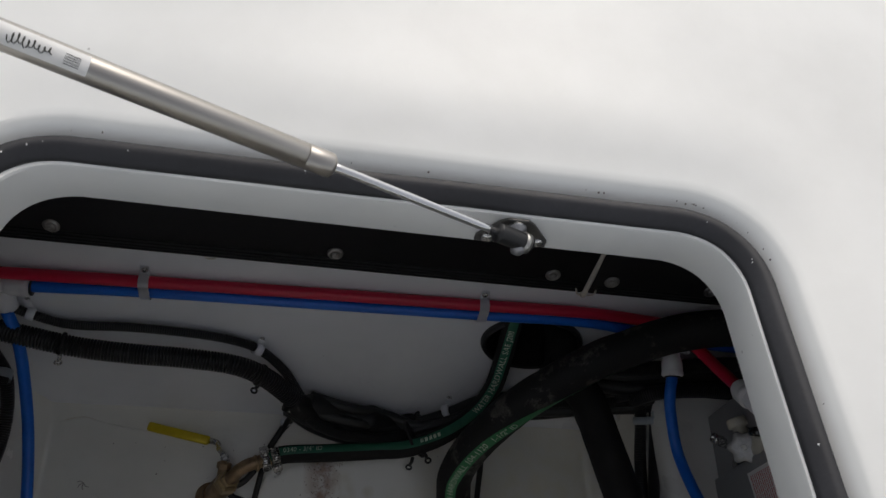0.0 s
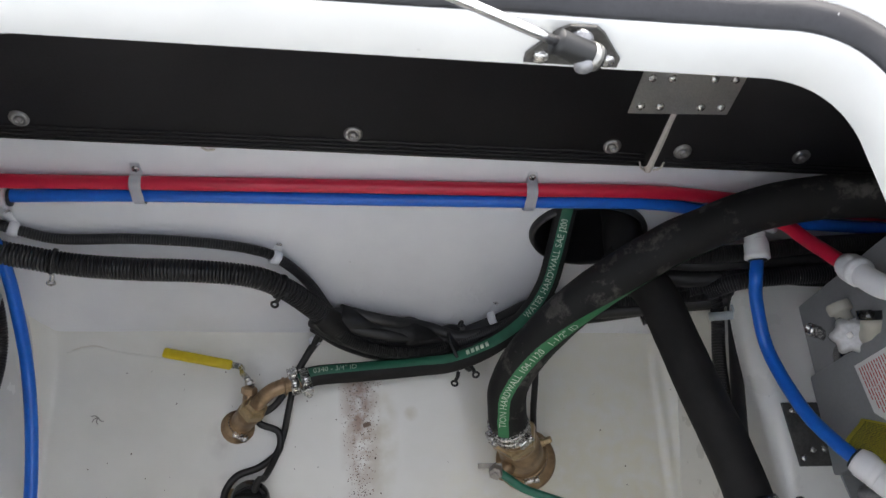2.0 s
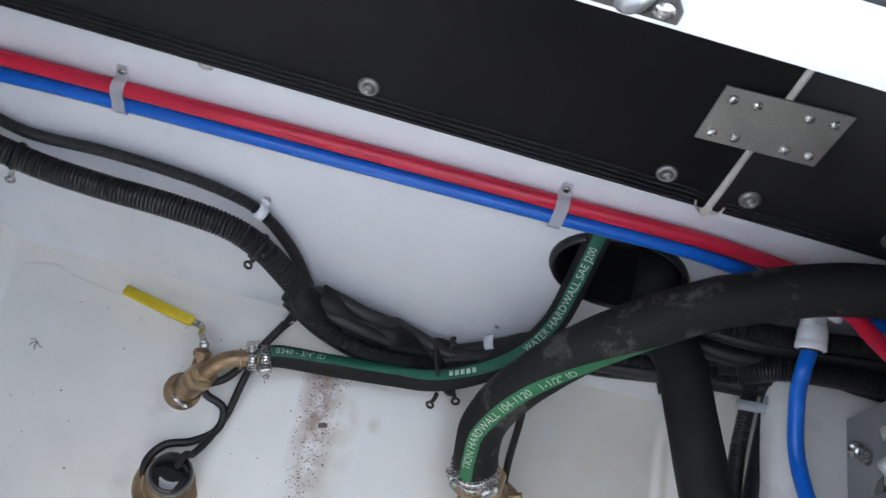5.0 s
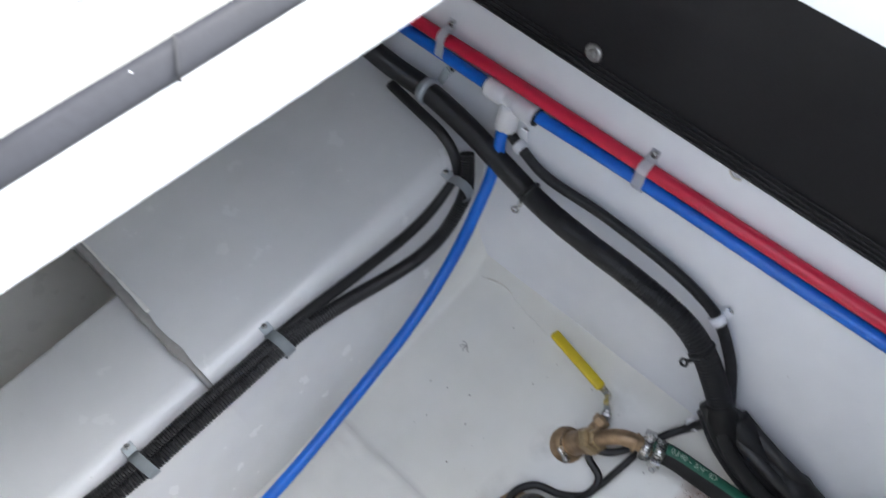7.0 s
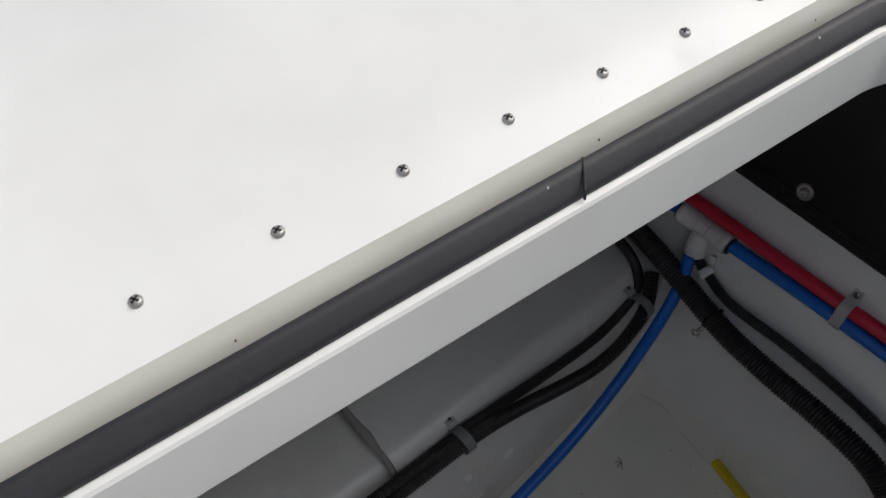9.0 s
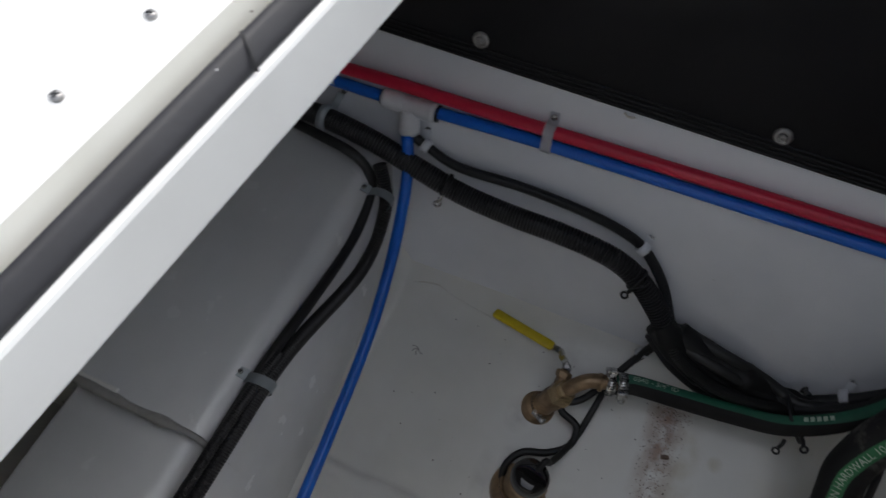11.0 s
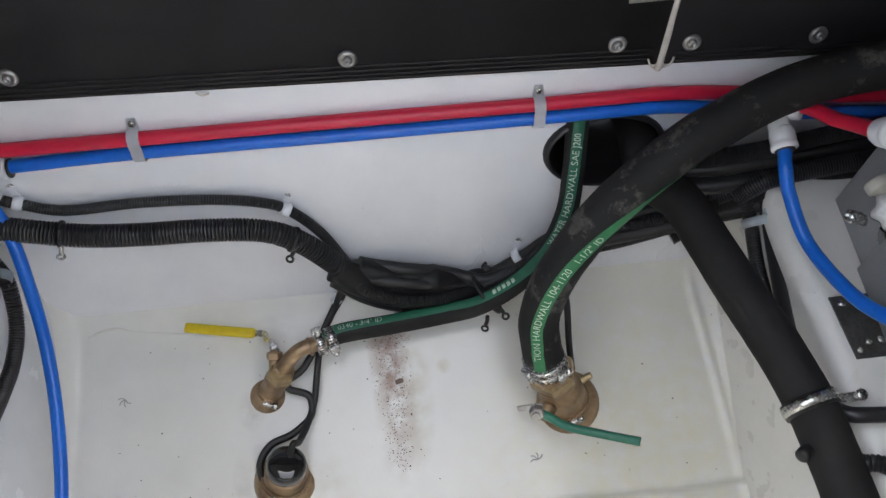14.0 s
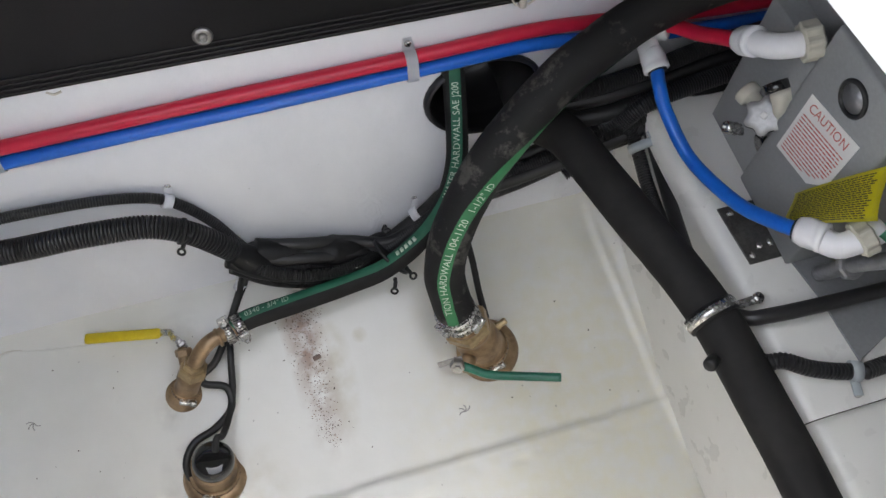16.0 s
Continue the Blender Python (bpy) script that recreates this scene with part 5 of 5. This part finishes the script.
sub("elbow_mouth", lathe([(0.0132, -0.004), (0.0135, 0.0), (0.0135, 0.006), (0.0098, 0.0062), (0.0095, 0.001), (0.002, 0.001)], (0.7990, -0.1945, 0.5500), (-0.05, 0.9, 0.4), 18), M_CAP, "dark mouth of the elbow")
sub("outlet", lathe([(0.0068, 0), (0.0068, 0.014), (0.008, 0.016), (0.0068, 0.022), (0.0082, 0.024), (0.0068, 0.030), (0.0045, 0.030), (0.0045, 0.026)], (0.814, -0.178, 0.444), (-0.9, 0.25, 0.25), 16), M_STEEL, "barbed steel outlet")
sub("port", lathe([(0.014, 0), (0.014, 0.0015)], (0.8062, -0.212, 0.470), (-1, 0, 0), 20), M_CAP, "dark port in the panel")
drainv = holder("drain_fitting", (0.84, -0.372, 0.46), "grey metal drain spout below the heater", "pipe fitting")
cock = drainv
sub("spout", tube([(0.828, -0.355, 0.412), (0.830, -0.361, 0.430), (0.831, -0.369, 0.458), (0.833, -0.381, 0.490), (0.86, -0.398, 0.520), (0.91, -0.41, 0.54)], 0.0088, 0.003, 18), M_GREYMETAL)
sub("nut", lathe([(0.0135, -0.005), (0.0155, -0.003), (0.0155, 0.003), (0.0135, 0.005)], (0.831, -0.371, 0.463), (0.02, -0.36, 0.93), 8), M_GREYMETAL, "", False)

# red pipe with its white elbow
REDR = [(0.735, -0.045, 0.500), (0.752, -0.062, 0.512), (0.762, -0.092, 0.530), (0.764, -0.125, 0.560), (0.766, -0.155, 0.587)]
tagged(obj("red_water_pipe", tube(REDR, 0.0083, 0.005, 16), M_RED), "short red plastic pipe feeding the heater", "water pipe")
relb = tagged(obj("pipe_elbow", tube([(0.767, -0.165, 0.597), (0.772, -0.185, 0.612), (0.784, -0.196, 0.622), (0.808, -0.200, 0.628)], 0.0125, 0.004, 18), M_NYLON), "white push-fit elbow on the red pipe", "pipe fitting", "push-fit elbows")
part("collar", collar((0.7655, -0.150, 0.583), (0.03, -0.7, 0.7), 0.0150, 0.028), M_NYLON, relb)
part("ribbed_nut", scalloped([(0.0165, 0), (0.0185, 0.0015), (0.0185, 0.016), (0.0165, 0.018)], (0.790, -0.197, 0.624), (1, -0.15, 0.22), 8, 0.07), M_BEIGE, relb, "ivory ribbed nut", False)
part("release_ring", lathe([(0.0115, 0), (0.0115, 0.0024)], (0.7655, -0.1485, 0.5815), (0.03, -0.7, 0.7), 18), M_CABLE, relb, "dark release ring")
rt = tagged(obj("pipe_tee", tube([(0.728, -0.040, 0.490), (0.726, -0.052, 0.492), (0.725, -0.070, 0.488), (0.7255, -0.085, 0.484)], 0.0122, 0.004, 18), M_NYLON), "white push-fit elbow behind the thick hose", "pipe fitting", "push-fit elbows")
part("collar", collar((0.7262, -0.070, 0.488), (0.0, -0.95, -0.25), 0.0145, 0.026), M_NYLON, rt)
part("release_ring", lathe([(0.0112, 0), (0.0112, 0.0024)], (0.7262, -0.0948, 0.4815), (0.0, -0.95, -0.25), 18), M_CABLE, rt, "dark release ring")
part("collar", collar((0.728, -0.045, 0.494), (0.75, -0.4, 0.45), 0.0145, 0.026), M_NYLON, rt)
BLUER = [(0.726, -0.092, 0.483), (0.7195, -0.120, 0.480), (0.727, -0.140, 0.456), (0.739, -0.193, 0.436), (0.749, -0.270, 0.463), (0.756, -0.320, 0.503), (0.762, -0.348, 0.531)]
tagged(obj("blue_water_pipe", tube(BLUER, 0.0079, 0.006, 16), M_BLUE), "blue plastic pipe curving down to the heater", "water pipe", "blue pipes")
belb = tagged(obj("pipe_elbow", tube([(0.766, -0.356, 0.535), (0.776, -0.372, 0.541), (0.790, -0.376, 0.552), (0.812, -0.374, 0.560)], 0.0125, 0.004, 18), M_NYLON), "white push-fit elbow on the blue pipe", "pipe fitting", "push-fit elbows")
part("collar", collar((0.757, -0.341, 0.527), (0.5, -0.72, 0.42), 0.0150, 0.028), M_NYLON, belb)
part("ribbed_nut", scalloped([(0.0155, 0), (0.0175, 0.0015), (0.0175, 0.013), (0.0155, 0.015)], (0.788, -0.376, 0.551), (0.9, 0.1, 0.4), 8, 0.07), M_BEIGE, belb, "ivory ribbed nut", False)
part("release_ring", lathe([(0.0115, 0), (0.0115, 0.0026)], (0.7557, -0.3391, 0.5259), (0.5, -0.72, 0.42), 18), M_CABLE, belb, "dark release ring")

# yellow printed tag on the blue fitting
def tag_place(u, v):
    bend = 0.006 * math.sin(u * 3.0) + 0.004 * math.sin(v * 4 + 1)
    return Vector((0.780 + 0.010 * v - bend, -0.315 - 0.067 * u + (0.024 + 0.013 * u) * v, 0.478 + 0.128 * u + (0.020 + 0.009 * u) * v + bend * 0.5))


bm = sheet(14, 10, tag_place)
bmesh.ops.solidify(bm, geom=bm.faces[:], thickness=0.0006)
ytag = tagged(obj("warning_tag", bm, M_TAG), "curled yellow plastic tag with dark print", "tag")
bm = bmesh.new()
for k in range(19):
    v0, u = 0.06 + 0.047 * k, 0.06
    while u < 0.88:
        w = rng.uniform(0.02, 0.06)
        q = [bm.verts.new(tag_place(a, b) + Vector((-0.0010, -0.0004, 0.0012))) for a, b in ((u, v0), (u + w, v0), (u + w, v0 + 0.024), (u, v0 + 0.024))]
        bm.faces.new(q)
        u += w + 0.010
part("print_bar", bm, M_INK, ytag, "rows of dark print", False)
def green_place(u, v):
    return Vector((0.800 + 0.05 * v, -0.372 - 0.05 * u, 0.560 + 0.035 * v + 0.012 * math.sin(3 * u)))


bm = sheet(8, 6, green_place)
bmesh.ops.solidify(bm, geom=bm.faces[:], thickness=0.0006)
tagged(obj("warning_tag", bm, M_GREENTAG), "curled green and white tag behind the yellow one", "tag")

# steel plate with screws on the white stringer
pp = [(0.7575, -0.247, 0.4025), (0.764, -0.322, 0.4025), (0.822, -0.322, 0.4035), (0.808, -0.247, 0.4035)]
mp = tagged(obj("mounting_plate", plate(pp, 0.0025, 0.0005), M_PLATE, smooth=False), "dark stainless plate screwed to the white stringer", "metal plate")
for x, y in ((0.769, -0.257), (0.785, -0.259), (0.770, -0.313), (0.783, -0.304), (0.797, -0.303)):
    part("screw", lathe([(0.0042, 0), (0.004, 0.0012), (0.0028, 0.0026), (0.0006, 0.0031)], (x, y, 0.4055), (0, 0, 1), 14), M_STEEL, mp)

p_clip([(0.806, -0.4645, 0.4115), (0.816, -0.468, 0.4115)], 0.0088, (0.806, -0.4885, 0.4035), (0, 0, 1), M_GREYCLIP, "grey plastic clip on the stringer loom")
LOOMA = [(0.70, -0.085, 0.385), (0.722, -0.092, 0.362), (0.728, -0.115, 0.345), (0.7245, -0.165, 0.335), (0.716, -0.23, 0.345), (0.706, -0.30, 0.362), (0.708, -0.36, 0.372), (0.716, -0.41, 0.384), (0.730, -0.430, 0.403), (0.745, -0.436, 0.4115), (0.772, -0.453, 0.4115), (0.815, -0.468, 0.4125), (0.85, -0.469, 0.4145), (1.1, -0.46, 0.4145)]
LOOMB = [(0.72, -0.075, 0.392), (0.742, -0.088, 0.372), (0.746, -0.115, 0.356), (0.741, -0.165, 0.350), (0.728, -0.23, 0.358), (0.716, -0.30, 0.370), (0.716, -0.35, 0.382), (0.728, -0.378, 0.405), (0.75, -0.386, 0.414), (0.81, -0.391, 0.418), (0.85, -0.393, 0.420), (0.889, -0.395, 0.423), (1.1, -0.40, 0.44)]
for q, rib in ((LOOMA, 0.0006), (LOOMB, 0.0)):
    tagged(obj("wiring_loom", tube(q, 0.0086, ribs=rib, sides=16, pitch=0.0040), M_LOOM), "black corrugated loom dropping beside the white stringer", "wiring loom", "side looms")
p_clip([(0.7345, -0.108, 0.353), (0.7355, -0.118, 0.349)], 0.0175, (0.752, -0.108, 0.385), (-0.2, 0, 1), M_GREYCLIP, "grey plastic clip round the two looms")
tagged(obj("wiring_loom", tube([(0.64, -0.10, 0.30), (0.68, -0.088, 0.315), (0.72, -0.08, 0.325), (0.76, -0.075, 0.33)], 0.0075, ribs=0.0007, sides=12), M_LOOM), "thin black loom behind the drain hose", "wiring loom", "looms")

# ---- gas strut on the coaming ----
piv, kn = Vector((0.395, -0.181, 0.934)), Vector((0.2366, -0.1800, 1.0120))
w = (kn - piv).normalized()
strut = holder("gas_strut", piv, "stainless gas strut holding the hatch lid open", "gas strut")
cock = strut
def wall_pt(x, z, off=0.0):
    return Vector((x, -0.150 - 0.0314 * (x + 0.013) - off, z))


foot = [wall_pt(0.362, 0.9045, 0.0005), wall_pt(0.424, 0.9045, 0.0005), wall_pt(0.424, 0.913, 0.0005), wall_pt(0.408, 0.936, 0.0005), wall_pt(0.402, 0.941, 0.0005), wall_pt(0.385, 0.941, 0.0005), wall_pt(0.378, 0.936, 0.0005), wall_pt(0.362, 0.913, 0.0005)]
# the bracket's dark colour imitates what polished steel would reflect
sub("bracket", plate(foot, 0.0025, 0.0006), M_PLATE, "polished steel mounting plate with dark reflections put into its colour", False)
for x, z in ((0.372, 0.912), (0.415, 0.912), (0.3935, 0.934)):
    sub("screw", lathe([(0.0058, 0), (0.0055, 0.0015), (0.004, 0.003), (0.001, 0.0036)], wall_pt(x, z, 0.003), (0, -1, 0), 16), M_STEEL)
sub("ball_stud", lathe([(0.0085, 0), (0.0085, 0.004), (0.0045, 0.006), (0.0045, 0.014), (0.0065, 0.018), (0.0065, 0.024), (0.003, 0.027)], wall_pt(0.3935, 0.930, 0.002), (0, -1, 0.05), 18), M_GREYMETAL)
sub("socket", tube([piv - w * 0.009, piv, piv + w * 0.010, piv + w * 0.024], 0.0082, 0.002, 16, lump=0.0), M_CABLE, "black plastic ball socket")
sub("clip_band", lathe([(0.0083, -0.003), (0.0088, -0.003), (0.0088, 0.003), (0.0083, 0.003)], piv - w * 0.004, w, 16), M_BRUSHED, "steel retaining clip")
sub("rod", tube([piv + w * 0.020, piv + w * 0.1, kn + w * 0.01], 0.0034, 0.02, 16), M_ROD, "bright piston rod")
sub("end_cap", lathe([(0.0066, -0.003), (0.0090, -0.001), (0.0094, 0.0005), (0.0094, 0.019), (0.0089, 0.0195)], kn, w, 28), M_TUBE, "steel end cap")
sub("cylinder", lathe([(0.0089, 0.0195), (0.0094, 0.0205), (0.0094, 0.300), (0.007, 0.303)], kn, w, 32), M_TUBE, "brushed stainless cylinder")
sub("far_rod_end", tube([kn + w * 0.300, kn + w * 0.33], 0.0055, 0.01, 12), M_CABLE)
# printed label on the cylinder
toward = Vector((0.25, -0.55, 1.47)) - (kn + w * 0.2)
ln = (toward - w * toward.dot(w)).normalized()
lb = w.cross(ln)
bm, rows = bmesh.new(), []
for k in range(14):
    s = 0.168 + 0.056 * k / 13
    rows.append([bm.verts.new(kn + w * s + 0.0096 * (math.cos(a) * ln + math.sin(a) * lb)) for a in (radians(-30 + 85 * j / 8) for j in range(9))])
for u, v in zip(rows, rows[1:]):
    for j in range(8):
        bm.faces.new((u[j], u[j + 1], v[j + 1], v[j]))
sub("label", bm, M_PAPER, "silver-white printed label")
bm = bmesh.new()
path = []
for k in range(60):
    f = k / 59
    a = radians(10) - (0.0022 * math.sin(f * 52) * (1.6 - f) + 0.0008 * math.sin(f * 19)) / 0.009
    path.append(kn + w * (0.213 - 0.024 * f + 0.0009 * math.cos(f * 52)) + 0.0098 * (math.cos(a) * ln + math.sin(a) * lb))
tube(path, 0.0004, 0.001, 5, bm=bm, raw=True)
sub("script_mark", bm, M_INK, "dark handwriting-like mark", False)
bm = bmesh.new()
for k in range(5):
    a = radians(-12 + 9 * k)
    q = []
    for s, b in ((0.173, a), (0.182, a), (0.182, a + 0.05), (0.173, a + 0.05)):
        q.append(bm.verts.new(kn + w * s + 0.00985 * (math.cos(b) * ln + math.sin(b) * lb)))
    bm.faces.new(q)
sub("print_bar", bm, M_INK, "small unreadable print", False)

# ---- crease in the gelcoat where the hull bottom meets the side ----
def on_floor(x, y, up=0.0):
    v = bottom((x + 0.24) / 1.04, (-0.05 - y) / 1.05)
    return v + Vector((0, 0, up))


crease = [on_floor(x, y, -0.0003) for x, y in ((-0.158, -0.104), (-0.130, -0.0985), (-0.112, -0.098), (-0.098, -0.1015), (-0.080, -0.1045), (-0.045, -0.109), (-0.010, -0.112), (0.04, -0.115))]
tagged(obj("gelcoat_crease", tube(crease, 0.0011, 0.003, 6, lump=0.0009), M_FLOOR), "raised crease in the cream gelcoat", "gelcoat", kind="structure")
crack = [on_floor(x, y, 0.0002) for x, y in ((-0.150, -0.1015), (-0.132, -0.0972), (-0.118, -0.0965), (-0.104, -0.0995))]
tagged(obj("gelcoat_crack", tube(crack, 0.0006, 0.002, 5, lump=0.0005), M_SEALANT), "fine grey crack along the crease", "gelcoat", kind="structure")

# ---- dirt on the hull bottom ----
rng = random.Random(21)
def grit(name, count, spread, sizes, material, label):
    bm = bmesh.new()
    for _ in range(count):
        x, y = spread()
        r = rng.uniform(*sizes)
        m = Matrix.Translation((x, y, floor_z(y) + r * 0.15 + 0.0008)) @ Euler((0, 0, rng.uniform(0, 6))).to_matrix().to_4x4()
        vs = [bm.verts.new(m @ Vector((r * math.cos(a) * rng.uniform(0.5, 1.3), r * math.sin(a) * rng.uniform(0.5, 1.3), 0))) for a in (0, 1.3, 2.5, 3.8, 5.1)]
        t = bm.verts.new(m @ Vector((0, 0, r * 0.55)))
        for k in range(5):
            bm.faces.new((vs[k], vs[(k + 1) % 5], t))
    return tagged(obj(name, bm, material), label, "dirt", kind="stuff")


def streak():
    f = rng.random() ** 1.35
    wide = 0.021 * (1 - 0.55 * f)
    return 0.2545 + 0.006 * f + max(-1.5, min(1.5, rng.gauss(0, 0.75))) * wide, -0.138 - 0.185 * f


grit("rusty_grit", 420, streak, (0.0004, 0.0011), M_DIRT, "rusty brown grit streak on the hull bottom")
grit("dark_grit", 130, streak, (0.0004, 0.0012), M_DARKDIRT, "dark grit scattered through the rusty streak")
grit("loose_specks", 60, lambda: (rng.uniform(-0.12, 0.66), rng.uniform(-0.36, -0.12)), (0.0005, 0.0014), M_DARKDIRT, "dark specks scattered over the hull bottom")
bm = block((0.011, 0.006, 0.003), Matrix.Translation((0.266, -0.203, floor_z(-0.203) + 0.002)) @ Euler((0.1, 0.1, 0.3)).to_matrix().to_4x4(), 0.0008)
tagged(obj("rust_flake", bm, M_DIRT), "reddish brown flake lying on the streak", "debris")
for x, y, a in ((-0.109, -0.191, 2.7), (0.444, -0.324, 0.4)):
    bm = bmesh.new()
    for k in range(4):
        b = a + k * 0.9
        p = Vector((x, y, floor_z(y) + 0.002))
        tube([p, p + Vector((0.006 * math.cos(b), 0.006 * math.sin(b), 0.001)), p + Vector((0.010 * math.cos(b + 0.3), 0.010 * math.sin(b + 0.3), 0.0))], 0.0007, 0.002, 5, bm=bm)
    tagged(obj("debris_scrap", bm, M_DARKSEAL), "small grey fibre scrap on the hull bottom", "debris", "scraps")

# ---- specks on the deck and flecks on the gasket ----
def flecks(name, count, ring, spread, sizes, material, label):
    """Small flat crumbs scattered along an outline round the hatch."""
    bm = bmesh.new()
    for _ in range(count):
        k = rng.randrange(len(ring))
        p = ring[k].lerp(ring[(k + 1) % len(ring)], rng.random())
        p += Vector((rng.uniform(-spread, spread), rng.uniform(-spread, spread), 0))
        r = rng.uniform(*sizes)
        vs = [bm.verts.new(p + Vector((r * math.cos(a) * rng.uniform(0.5, 1.3), r * math.sin(a) * rng.uniform(0.5, 1.3), -0.0006))) for a in (0, 1.3, 2.5, 3.8, 5.1)]
        t = bm.verts.new(p + Vector((0, 0, 0.0009)))
        for j in range(5):
            bm.faces.new((vs[j], vs[(j + 1) % 5], t))
    return tagged(obj(name, bm, material), label, "dirt", kind="stuff")


flecks("channel_specks", 70, loop(0.027, 0.9528, soft=0.001, left=0.002), 0.0015, (0.0005, 0.0012), M_DARKDIRT, "dark specks in the channel beside the gasket")
flecks("gasket_flecks", 26, loop(0.0125, 0.9548, left=0.005), 0.003, (0.0004, 0.0011), M_PAPER, "small white flecks on the dark gasket")
